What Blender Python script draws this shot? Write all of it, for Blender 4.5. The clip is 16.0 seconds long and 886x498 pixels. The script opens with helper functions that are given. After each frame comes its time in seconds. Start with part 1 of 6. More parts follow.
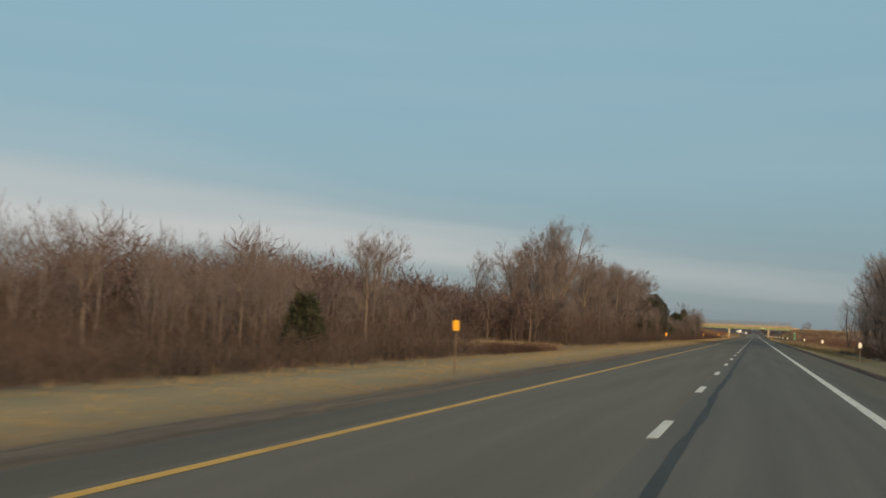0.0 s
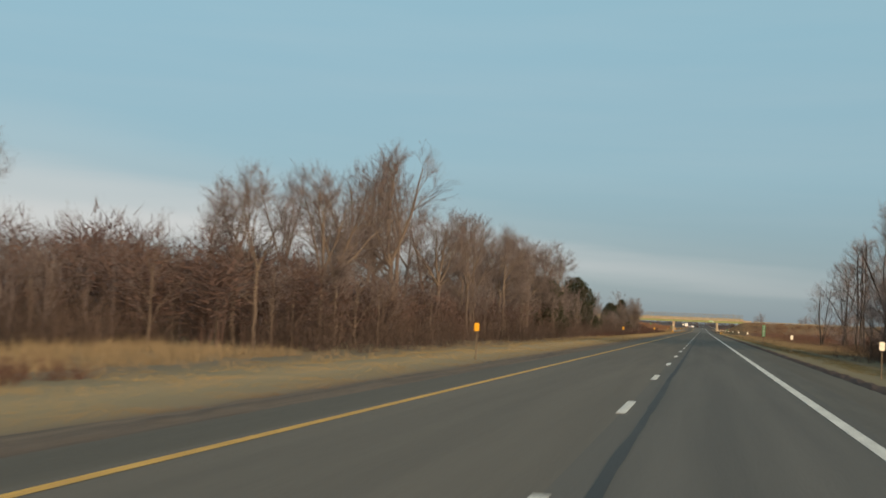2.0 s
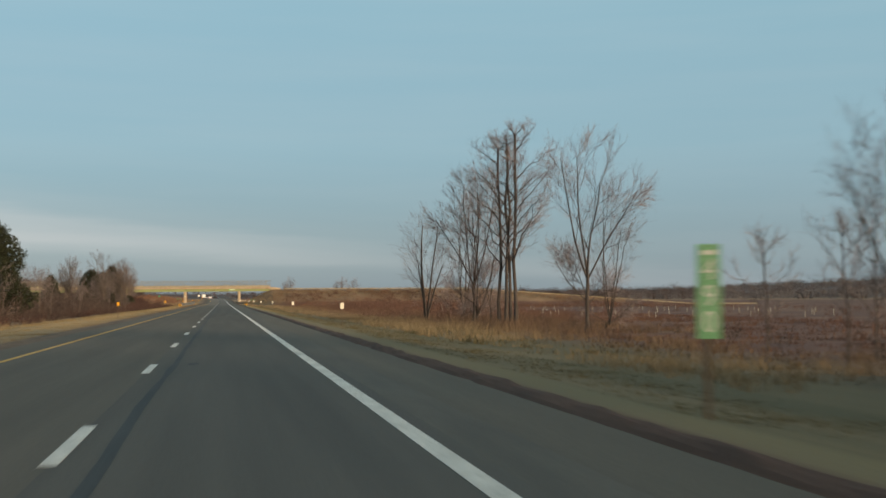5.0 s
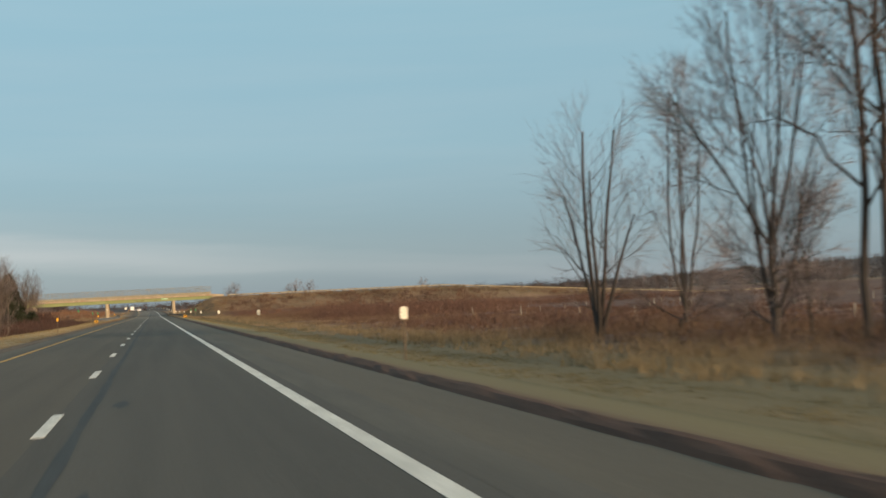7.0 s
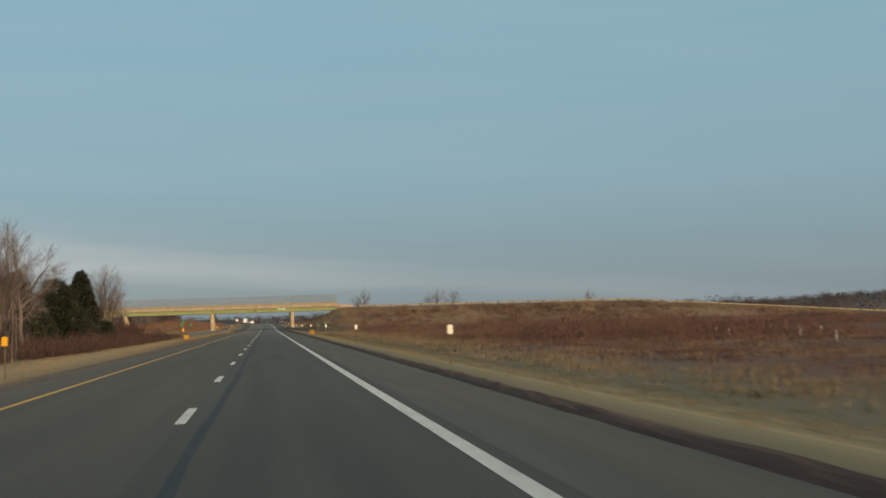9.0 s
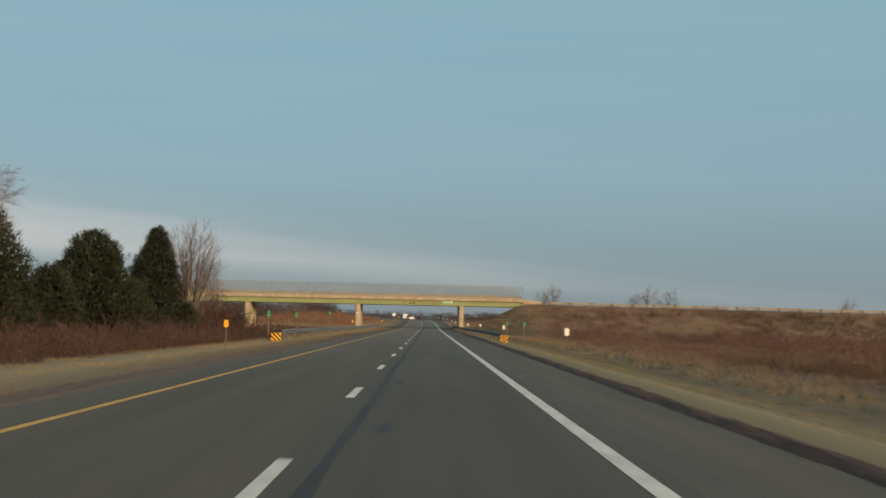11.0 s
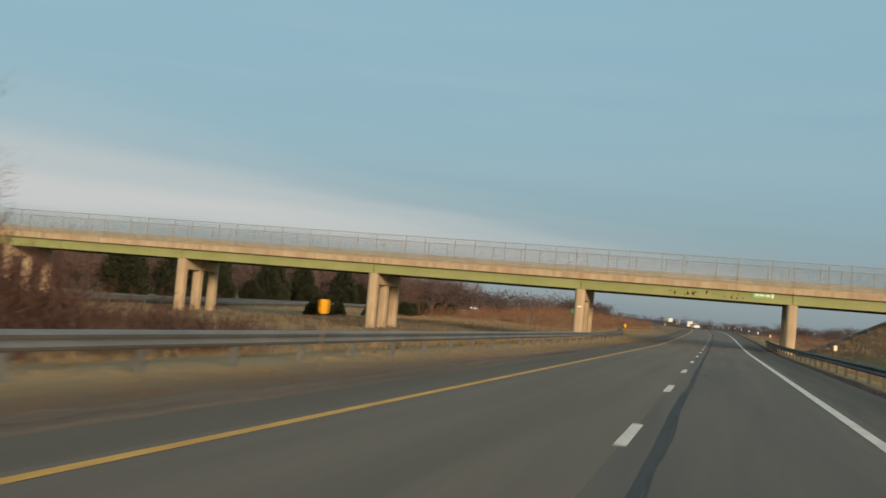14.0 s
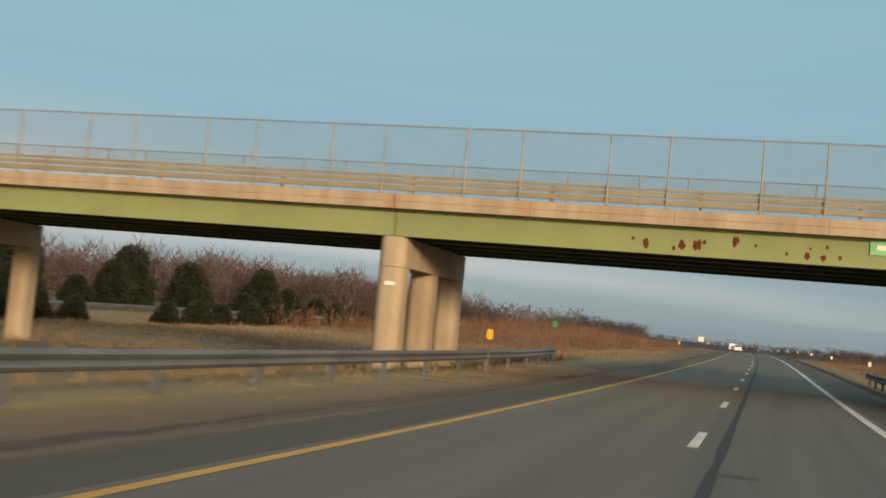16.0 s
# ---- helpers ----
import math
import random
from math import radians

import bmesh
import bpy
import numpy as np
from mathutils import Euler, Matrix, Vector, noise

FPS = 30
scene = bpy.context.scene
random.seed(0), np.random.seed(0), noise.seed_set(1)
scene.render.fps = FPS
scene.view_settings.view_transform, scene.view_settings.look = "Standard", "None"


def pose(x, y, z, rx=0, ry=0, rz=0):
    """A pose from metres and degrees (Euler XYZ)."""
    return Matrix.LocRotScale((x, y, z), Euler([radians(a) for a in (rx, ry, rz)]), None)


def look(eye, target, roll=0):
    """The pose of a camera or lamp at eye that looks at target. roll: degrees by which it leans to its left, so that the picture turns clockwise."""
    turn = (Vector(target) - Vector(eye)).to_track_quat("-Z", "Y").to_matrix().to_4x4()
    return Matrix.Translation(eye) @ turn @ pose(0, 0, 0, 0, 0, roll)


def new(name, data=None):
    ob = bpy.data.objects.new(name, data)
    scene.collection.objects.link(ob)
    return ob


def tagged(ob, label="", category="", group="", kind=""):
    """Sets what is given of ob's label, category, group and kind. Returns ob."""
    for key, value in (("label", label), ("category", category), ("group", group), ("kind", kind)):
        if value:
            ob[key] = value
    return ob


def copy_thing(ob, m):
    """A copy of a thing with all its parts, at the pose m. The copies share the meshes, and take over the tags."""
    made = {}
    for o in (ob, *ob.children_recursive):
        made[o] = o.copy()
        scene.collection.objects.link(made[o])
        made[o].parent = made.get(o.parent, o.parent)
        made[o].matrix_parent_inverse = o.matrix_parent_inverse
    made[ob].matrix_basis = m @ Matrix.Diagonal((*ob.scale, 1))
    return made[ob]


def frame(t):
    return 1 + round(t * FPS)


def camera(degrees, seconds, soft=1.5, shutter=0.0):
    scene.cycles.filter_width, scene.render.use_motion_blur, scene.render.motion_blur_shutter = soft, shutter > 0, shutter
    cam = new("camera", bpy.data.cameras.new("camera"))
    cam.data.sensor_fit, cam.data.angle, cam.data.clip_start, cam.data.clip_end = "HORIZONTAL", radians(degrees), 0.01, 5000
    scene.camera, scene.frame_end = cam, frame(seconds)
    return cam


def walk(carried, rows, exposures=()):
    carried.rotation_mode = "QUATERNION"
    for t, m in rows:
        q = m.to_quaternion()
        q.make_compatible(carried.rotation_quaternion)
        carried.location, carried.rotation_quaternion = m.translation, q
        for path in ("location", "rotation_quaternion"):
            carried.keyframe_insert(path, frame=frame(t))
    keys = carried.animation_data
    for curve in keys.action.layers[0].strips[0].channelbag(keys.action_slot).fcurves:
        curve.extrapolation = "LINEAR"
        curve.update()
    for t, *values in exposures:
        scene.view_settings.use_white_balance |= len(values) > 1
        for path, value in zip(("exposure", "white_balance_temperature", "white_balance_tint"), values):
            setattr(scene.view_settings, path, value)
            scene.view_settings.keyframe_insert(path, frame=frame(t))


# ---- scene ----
cam = camera(41.72, 16.0, soft=1.6, shutter=0.3)
# seconds, eye, target, roll
PATH = [
    (0, (1.223, -15.005, 1.357), (-9.244, 23.523, 3.804), 2.73),
    (0.5, (1.249, 2.504, 1.357), (-9.286, 41.019, 3.715), 3.15),
    (1, (1.201, 19.673, 1.357), (-8.785, 58.343, 3.580), 3.73),
    (1.5, (1.195, 37.271, 1.357), (-8.247, 76.084, 3.449), 3.59),
    (2, (1.198, 54.880, 1.357), (-7.607, 93.829, 3.693), 2.63),
    (2.2, (1.179, 61.909, 1.357), (-7.005, 100.987, 3.794), 3.09),
    (2.5, (1.132, 72.476, 1.357), (-4.787, 111.954, 3.909), 3.13),
    (2.7, (1.123, 79.587, 1.357), (-2.587, 119.328, 3.984), 2.90),
    (3, (1.156, 90.193, 1.357), (-0.196, 130.086, 3.957), 3.11),
    (3.2, (1.186, 97.178, 1.357), (2.147, 137.066, 4.184), 2.46),
    (3.5, (1.244, 107.655, 1.357), (5.182, 147.350, 4.315), 1.74),
    (3.7, (1.298, 114.680, 1.357), (6.259, 154.259, 4.335), 2.32),
    (4, (1.385, 125.386, 1.357), (6.897, 164.932, 3.741), 1.64),
    (6.5, (1.402, 212.660, 1.357), (11.012, 251.462, 2.780), -1.82),
    (7, (1.313, 229.968, 1.357), (11.060, 268.726, 3.040), -2.73),
    (7.5, (1.222, 247.280, 1.357), (9.705, 286.321, 3.305), -1.77),
    (8, (1.170, 265.006, 1.357), (8.888, 304.193, 3.558), -1.57),
    (10.5, (1.357, 352.279, 1.357), (3.431, 392.140, 3.969), 0.36),
    (11, (1.336, 369.726, 1.357), (1.762, 409.645, 3.867), 1.61),
    (11.5, (1.272, 387.401, 1.357), (-0.504, 427.298, 3.608), 3.13),
    (12, (1.192, 404.992, 1.357), (-2.842, 444.735, 3.409), 4.44),
    (12.5, (1.089, 422.151, 1.357), (-4.986, 461.640, 3.287), 4.77),
    (13, (1.065, 439.335, 1.357), (-6.846, 478.491, 3.416), 5.01),
    (13.5, (1.001, 456.704, 1.357), (-7.986, 495.642, 3.102), 6.05),
    (14, (0.975, 474.356, 1.357), (-8.409, 513.187, 3.376), 5.13),
    (14.5, (0.977, 491.868, 1.357), (-8.415, 530.673, 3.795), 4.93),
    (15, (0.998, 509.101, 1.357), (-8.953, 547.752, 4.024), 4.65),
    (15.5, (0.938, 526.309, 1.357), (-9.404, 564.853, 4.020), 4.79),
    (16, (0.872, 544.047, 1.357), (-10.014, 582.451, 3.974), 5.51),
]
walk(cam, [(t, look(eye, target, roll)) for t, eye, target, roll in PATH],
     exposures=[(0, 0.0), (0.7, 0.0), (1.5, 0.18), (2.5, 0.2), (4, 0.18), (6.5, 0.32), (7.2, 0.28), (8.2, 0.04), (10.5, 0.0), (12.5, 0.03), (14, 0.09), (15, 0.05), (15.5, 0.03), (16, 0.12)])

# ---- world and sun ----
SUN_ELEV, SUN_AZ = 12.0, 142.0      # azimuth clockwise from the way of travel (+y)
world = bpy.data.worlds.new("sky")
scene.world = world
world.use_nodes = True
wn, wl = world.node_tree.nodes, world.node_tree.links
wn.clear()


def wnode(kind, **kw):
    n = wn.new(kind)
    for k, v in kw.items():
        if k == "op":
            n.operation = v
        elif k == "blend":
            n.blend_type = v
    return n


def wmath(op, a, b):
    n = wnode("ShaderNodeMath", op=op)
    for i, v in enumerate((a, b)):
        if isinstance(v, (int, float)):
            n.inputs[i].default_value = v
        else:
            wl.new(v, n.inputs[i])
    return n.outputs[0]


w_out = wnode("ShaderNodeOutputWorld")
w_bg = wnode("ShaderNodeBackground")
w_sky = wnode("ShaderNodeTexSky")
w_sky.sky_type = "NISHITA"
w_sky.sun_disc = False
w_sky.sun_elevation = radians(SUN_ELEV)
w_sky.sun_rotation = radians(SUN_AZ)
w_sky.air_density, w_sky.dust_density, w_sky.ozone_density = 1.0, 0.8, 2.0
w_co = wnode("ShaderNodeTexCoord")
w_sep = wnode("ShaderNodeSeparateXYZ")
wl.new(w_co.outputs["Generated"], w_sep.inputs[0])
w_map = wnode("ShaderNodeMapping")
w_map.inputs["Scale"].default_value = (2.2, 2.2, 26.0)
w_map.inputs["Rotation"].default_value = (0, radians(-4.8), 0)
wl.new(w_co.outputs["Generated"], w_map.inputs[0])
w_noise = wnode("ShaderNodeTexNoise")
w_noise.inputs["Scale"].default_value = 1.6
w_noise.inputs["Detail"].default_value = 5
w_noise.inputs["Roughness"].default_value = 0.5
wl.new(w_map.outputs[0], w_noise.inputs["Vector"])
# height over the tilted edge of the cloud sheet
tilt = wmath("ADD", w_sep.outputs[2], wmath("MULTIPLY", w_sep.outputs[0], 0.085))
edge = wmath("ADD", tilt, wmath("MULTIPLY", wmath("SUBTRACT", w_noise.outputs[0], 0.5), 0.030))
thin = wmath("MULTIPLY", wmath("MAXIMUM", wmath("ADD", wmath("MULTIPLY", w_sep.outputs[0], 1.15), 0.92), 0.32), 4.0)
edge = wmath("ADD", wmath("MULTIPLY", wmath("SUBTRACT", edge, 0.056), thin), 0.5)
w_ramp = wnode("ShaderNodeValToRGB")
w_ramp.color_ramp.interpolation = "EASE"
els = w_ramp.color_ramp.elements
els[0].position, els[0].color = 0.30, (0.0, 0.0, 0.0, 1)
els[1].position, els[1].color = 0.60, (0, 0, 0, 1)
for p, v in ((0.40, 0.16), (0.455, 0.80), (0.49, 0.56), (0.53, 0.16)):
    e = els.new(p)
    e.color = (v, v, v, 1)
wl.new(edge, w_ramp.inputs[0])
w_streak = wnode("ShaderNodeValToRGB")
w_streak.color_ramp.elements[0].position = 0.42
w_streak.color_ramp.elements[0].color = (0, 0, 0, 1)
w_streak.color_ramp.elements[1].position = 0.78
w_streak.color_ramp.elements[1].color = (0.06, 0.06, 0.06, 1)
wl.new(w_noise.outputs[0], w_streak.inputs[0])
gain = wmath("MINIMUM", wmath("MAXIMUM", wmath("SUBTRACT", 0.40, wmath("MULTIPLY", w_sep.outputs[0], 1.45)), 0.18), 1.0)
cover = wmath("MAXIMUM", wmath("MULTIPLY", w_ramp.outputs[0], gain), w_streak.outputs[0])
# thin high haze over the clear sky, paler and bluer upwards
w_haze = wnode("ShaderNodeValToRGB")
hz = w_haze.color_ramp.elements
hz[0].position, hz[0].color = 0.0, (0.190, 0.256, 0.312, 1)
hz[1].position, hz[1].color = 0.42, (0.288, 0.492, 0.562, 1)
for p, c in ((0.06, (0.217, 0.307, 0.365, 1)), (0.13, (0.258, 0.403, 0.468, 1)), (0.24, (0.272, 0.448, 0.518, 1))):
    e = hz.new(p)
    e.color = c
wl.new(w_sep.outputs[2], w_haze.inputs[0])
w_scale = wnode("ShaderNodeVectorMath", op="SCALE")
wl.new(w_haze.outputs[0], w_scale.inputs[0])
w_scale.inputs["Scale"].default_value = 10.0
# the sky glows warm round the low sun
w_dot = wnode("ShaderNodeVectorMath", op="DOT_PRODUCT")
wl.new(w_co.outputs["Generated"], w_dot.inputs[0])
w_dot.inputs[1].default_value = (math.sin(radians(SUN_AZ)), math.cos(radians(SUN_AZ)), 0.0)
w_glow = wnode("ShaderNodeMapRange")
w_glow.interpolation_type = "SMOOTHSTEP"
w_glow.inputs[1].default_value, w_glow.inputs[2].default_value = -0.1, 0.95
wl.new(w_dot.outputs["Value"], w_glow.inputs[0])
w_warm = wnode("ShaderNodeMix")
w_warm.data_type = "RGBA"
wl.new(w_glow.outputs[0], w_warm.inputs[0])
wl.new(w_scale.outputs[0], w_warm.inputs[6])
w_warm.inputs[7].default_value = (10.5, 7.6, 4.2, 1)
w_veil = wnode("ShaderNodeMix")
w_veil.data_type = "RGBA"
w_veil.inputs[0].default_value = 0.8
wl.new(w_sky.outputs[0], w_veil.inputs[6])
wl.new(w_warm.outputs[2], w_veil.inputs[7])
w_mix = wnode("ShaderNodeMix")
w_mix.data_type = "RGBA"
wl.new(cover, w_mix.inputs[0])
wl.new(w_veil.outputs[2], w_mix.inputs[6])
w_mix.inputs[7].default_value = (5.9, 5.85, 5.7, 1)
wl.new(w_mix.outputs[2], w_bg.inputs[0])
w_bg.inputs[1].default_value = 0.10
wl.new(w_bg.outputs[0], w_out.inputs[0])

sun = new("sun", bpy.data.lights.new("sun", "SUN"))
sun.data.energy, sun.data.angle, sun.data.color = 3.4, radians(9.0), (1.0, 0.73, 0.47)
sd = Vector((math.sin(radians(SUN_AZ)) * math.cos(radians(SUN_ELEV)),
             math.cos(radians(SUN_AZ)) * math.cos(radians(SUN_ELEV)), math.sin(radians(SUN_ELEV))))
sun.matrix_world = look(sd * 500, (0, 0, 0))


# ---- materials ----
def mat(name, c1, c2, rough=0.85, scale=1.0, detail_scale=18.0, stretch=(1, 1, 1), bump=0.2, metal=0.0,
        c3=None, blotch=0.0, per_island=0.0, coords="pos", spec=0.3, grain=1.0):
    """Two tones by broad noise, a third in blotches, fine grain and relief."""
    m = bpy.data.materials.new(name)
    m.use_nodes = True
    n, l = m.node_tree.nodes, m.node_tree.links
    b = n["Principled BSDF"]
    b.inputs["Roughness"].default_value = rough
    b.inputs["Metallic"].default_value = metal
    b.inputs["Specular IOR Level"].default_value = spec
    if coords == "pos":
        src = n.new("ShaderNodeNewGeometry").outputs["Position"]
    else:
        src = n.new("ShaderNodeTexCoord").outputs["Object"]
    mp = n.new("ShaderNodeMapping")
    mp.inputs["Scale"].default_value = stretch
    l.new(src, mp.inputs[0])
    big = n.new("ShaderNodeTexNoise")
    big.inputs["Scale"].default_value = scale
    big.inputs["Detail"].default_value = 5
    l.new(mp.outputs[0], big.inputs["Vector"])
    fine = n.new("ShaderNodeTexNoise")
    fine.inputs["Scale"].default_value = detail_scale
    fine.inputs["Detail"].default_value = 3
    l.new(src, fine.inputs["Vector"])
    r = n.new("ShaderNodeValToRGB")
    r.color_ramp.elements[0].position, r.color_ramp.elements[0].color = 0.35, (*c1, 1)
    r.color_ramp.elements[1].position, r.color_ramp.elements[1].color = 0.66, (*c2, 1)
    l.new(big.outputs[0], r.inputs[0])
    col = r.outputs[0]
    if c3:
        b3 = n.new("ShaderNodeTexNoise")
        b3.inputs["Scale"].default_value = scale * 0.37
        b3.inputs["Detail"].default_value = 4
        l.new(mp.outputs[0], b3.inputs["Vector"])
        r3 = n.new("ShaderNodeValToRGB")
        r3.color_ramp.elements[0].position = 0.62 - blotch
        r3.color_ramp.elements[0].color = (0, 0, 0, 1)
        r3.color_ramp.elements[1].position = 0.74 - blotch
        r3.color_ramp.elements[1].color = (1, 1, 1, 1)
        l.new(b3.outputs[0], r3.inputs[0])
        mx = n.new("ShaderNodeMix")
        mx.data_type = "RGBA"
        l.new(r3.outputs[0], mx.inputs[0])
        l.new(col, mx.inputs[6])
        mx.inputs[7].default_value = (*c3, 1)
        col = mx.outputs[2]
    gr = n.new("ShaderNodeMapRange")
    gr.inputs[1].default_value, gr.inputs[2].default_value = 0.25, 0.75
    gr.inputs[3].default_value, gr.inputs[4].default_value = 1 - 0.28 * grain, 1 + 0.28 * grain
    l.new(fine.outputs[0], gr.inputs[0])
    val = gr.outputs[0]
    if per_island:
        geo = n.new("ShaderNodeNewGeometry")
        mr = n.new("ShaderNodeMapRange")
        mr.inputs[3].default_value, mr.inputs[4].default_value = 1 - per_island, 1 + per_island
        l.new(geo.outputs["Random Per Island"], mr.inputs[0])
        mm = n.new("ShaderNodeMath")
        mm.operation = "MULTIPLY"
        l.new(val, mm.inputs[0])
        l.new(mr.outputs[0], mm.inputs[1])
        val = mm.outputs[0]
    vm = n.new("ShaderNodeVectorMath")
    vm.operation = "SCALE"
    l.new(col, vm.inputs[0])
    l.new(val, vm.inputs["Scale"])
    l.new(vm.outputs[0], b.inputs["Base Color"])
    if bump:
        bp = n.new("ShaderNodeBump")
        bp.inputs["Strength"].default_value = bump
        bp.inputs["Distance"].default_value = 0.02
        l.new(fine.outputs[0], bp.inputs["Height"])
        l.new(bp.outputs[0], b.inputs["Normal"])
    return m


def paving(m, rows):
    """Road tone that changes along the way: factors on the colour at places along y."""
    n, l = m.node_tree.nodes, m.node_tree.links
    b = n["Principled BSDF"]
    old = b.inputs["Base Color"].links[0].from_socket
    sx = n.new("ShaderNodeSeparateXYZ")
    l.new(n.new("ShaderNodeNewGeometry").outputs["Position"], sx.inputs[0])
    mr = n.new("ShaderNodeMapRange")
    mr.inputs[1].default_value, mr.inputs[2].default_value = -100.0, 900.0
    l.new(sx.outputs[1], mr.inputs[0])
    r = n.new("ShaderNodeValToRGB")
    e = r.color_ramp.elements
    for i, (y, v) in enumerate(rows):
        k = e[i] if i < 2 else e.new(1.0)
        k.position, k.color = (y + 100) / 1000, (v / 2, v / 2, v / 2, 1)
    l.new(mr.outputs[0], r.inputs[0])
    db = n.new("ShaderNodeVectorMath")
    db.operation = "SCALE"
    l.new(r.outputs[0], db.inputs[0])
    db.inputs["Scale"].default_value = 2.0
    mu = n.new("ShaderNodeVectorMath")
    mu.operation = "MULTIPLY"
    l.new(old, mu.inputs[0])
    l.new(db.outputs[0], mu.inputs[1])
    l.new(mu.outputs[0], b.inputs["Base Color"])


LONG = (1, 0.03, 1)   # drawn out along the road
M_LANE_R = mat("asphalt_dark", (0.082, 0.079, 0.074), (0.104, 0.099, 0.091), 0.9, 1.6, 40, LONG, 0.25, c3=(0.070, 0.068, 0.065), blotch=0.0, spec=0.2)
M_LANE_L = mat("asphalt_worn", (0.098, 0.089, 0.077), (0.121, 0.109, 0.093), 0.9, 1.4, 40, LONG, 0.25, c3=(0.080, 0.075, 0.068), blotch=0.0, spec=0.2)
M_SHOULDER = mat("asphalt_shoulder", (0.080, 0.070, 0.056), (0.102, 0.089, 0.070), 0.85, 1.2, 30, LONG, 0.3,
                 c3=(0.070, 0.062, 0.050), blotch=0.02)
M_STREAK = mat("inner_shoulder_asphalt", (0.074, 0.068, 0.059), (0.098, 0.089, 0.075), 0.85, 2.0, 30, (1, 0.1, 1), 0.2)
M_TAR = mat("tar_sealant", (0.038, 0.042, 0.046), (0.054, 0.058, 0.061), 0.8, 2.0, 30, (1, 0.1, 1), 0.15, spec=0.2)
for m_ in (M_LANE_R, M_LANE_L):
    paving(m_, ((0, 1.20), (70, 1.14), (130, 1.03), (210, 0.93), (260, 0.82), (390, 0.85), (450, 1.08), (500, 1.22), (560, 1.42)))
M_WHITE = mat("white_road_paint", (0.50, 0.49, 0.46), (0.64, 0.63, 0.59), 0.7, 3.0, 22, (1, 0.3, 1), 0.15,
              c3=(0.30, 0.29, 0.27), blotch=-0.02)
M_YELLOW = mat("yellow_road_paint", (0.46, 0.26, 0.05), (0.58, 0.34, 0.07), 0.7, 3.0, 22, (1, 0.3, 1), 0.15,
               c3=(0.30, 0.20, 0.08), blotch=-0.04)
M_DIRT = mat("verge_dirt", (0.052, 0.029, 0.022), (0.084, 0.047, 0.034), 0.95, 1.8, 14, (1, 0.2, 1), 0.7,
             c3=(0.060, 0.040, 0.030), blotch=-0.03)
M_DIRT_L = mat("median_dirt", (0.082, 0.060, 0.047), (0.150, 0.110, 0.078), 0.95, 3.2, 12, (1, 0.02, 1), 0.6,
               c3=(0.118, 0.080, 0.062), blotch=0.02)
M_GRASS = mat("grass_ground", (0.19, 0.138, 0.075), (0.27, 0.198, 0.108), 0.95, 0.55, 9, (1, 0.06, 1), 0.8,
              c3=(0.20, 0.160, 0.080), blotch=0.0)
M_BLADE = mat("grass_blades", (0.20, 0.145, 0.080), (0.29, 0.212, 0.118), 0.95, 0.55, 9, (1, 0.06, 1), 0.0,
              c3=(0.21, 0.168, 0.085), blotch=0.0, per_island=0.22)
M_TALLGRASS = mat("tall_dry_grass", (0.215, 0.165, 0.102), (0.30, 0.23, 0.145), 0.9, 0.2, 3, (1, 1, 1), 0.0, per_island=0.3)
M_ROUGH = mat("rough_tan_grass", (0.190, 0.136, 0.086), (0.288, 0.208, 0.130), 0.92, 0.07, 2, (1, 1, 1), 0.0, c3=(0.160, 0.126, 0.078), blotch=0.02, per_island=0.3)
M_BARK = mat("grey_brown_bark", (0.110, 0.088, 0.076), (0.180, 0.145, 0.120), 0.95, 3.0, 25, (1, 1, 0.2), 0.6)
M_TWIG = mat("twigs", (0.118, 0.099, 0.102), (0.180, 0.150, 0.150), 0.95, 0.3, 2, (1, 1, 1), 0.0, per_island=0.25)
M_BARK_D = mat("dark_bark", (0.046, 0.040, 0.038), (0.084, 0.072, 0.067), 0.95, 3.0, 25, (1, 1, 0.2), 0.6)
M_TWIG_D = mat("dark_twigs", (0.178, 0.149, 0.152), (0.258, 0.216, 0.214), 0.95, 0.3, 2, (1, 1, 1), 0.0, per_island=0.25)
M_BRUSH = mat("brown_brush", (0.056, 0.042, 0.039), (0.094, 0.069, 0.060), 0.95, 0.12, 2, (1, 1, 1), 0.0,
              c3=(0.070, 0.046, 0.040), blotch=0.03, per_island=0.3)
M_SAPLING = mat("purple_saplings", (0.066, 0.046, 0.045), (0.126, 0.083, 0.075), 0.95, 0.10, 2, (1, 1, 1), 0.0, per_island=0.3)
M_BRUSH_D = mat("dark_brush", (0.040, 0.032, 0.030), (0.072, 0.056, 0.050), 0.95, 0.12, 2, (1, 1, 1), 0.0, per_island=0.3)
M_BRUSH_R = mat("red_brush", (0.092, 0.055, 0.047), (0.162, 0.092, 0.067), 0.95, 0.05, 2, (1, 1, 1), 0.0,
                c3=(0.150, 0.100, 0.068), blotch=0.02, per_island=0.25)
M_BRUSH_M = mat("purple_brush", (0.046, 0.031, 0.029), (0.098, 0.053, 0.043), 0.95, 0.10, 2, (1, 1, 1), 0.0, per_island=0.3)
M_BRUSH_O = mat("orange_brush", (0.145, 0.080, 0.054), (0.250, 0.142, 0.088), 0.95, 0.06, 2, (1, 1, 1), 0.0, c3=(0.085, 0.052, 0.042), blotch=0.0, per_island=0.3)
M_NEEDLE = mat("pine_needles", (0.018, 0.025, 0.013), (0.036, 0.043, 0.023), 0.8, 0.6, 4, (1, 1, 1), 0.0, per_island=0.35)
M_CONCRETE = mat("bridge_concrete", (0.36, 0.29, 0.20), (0.46, 0.375, 0.27), 0.9, 0.8, 22, (1, 1, 0.5), 0.06,
                 c3=(0.33, 0.25, 0.17), blotch=0.02, grain=0.3)
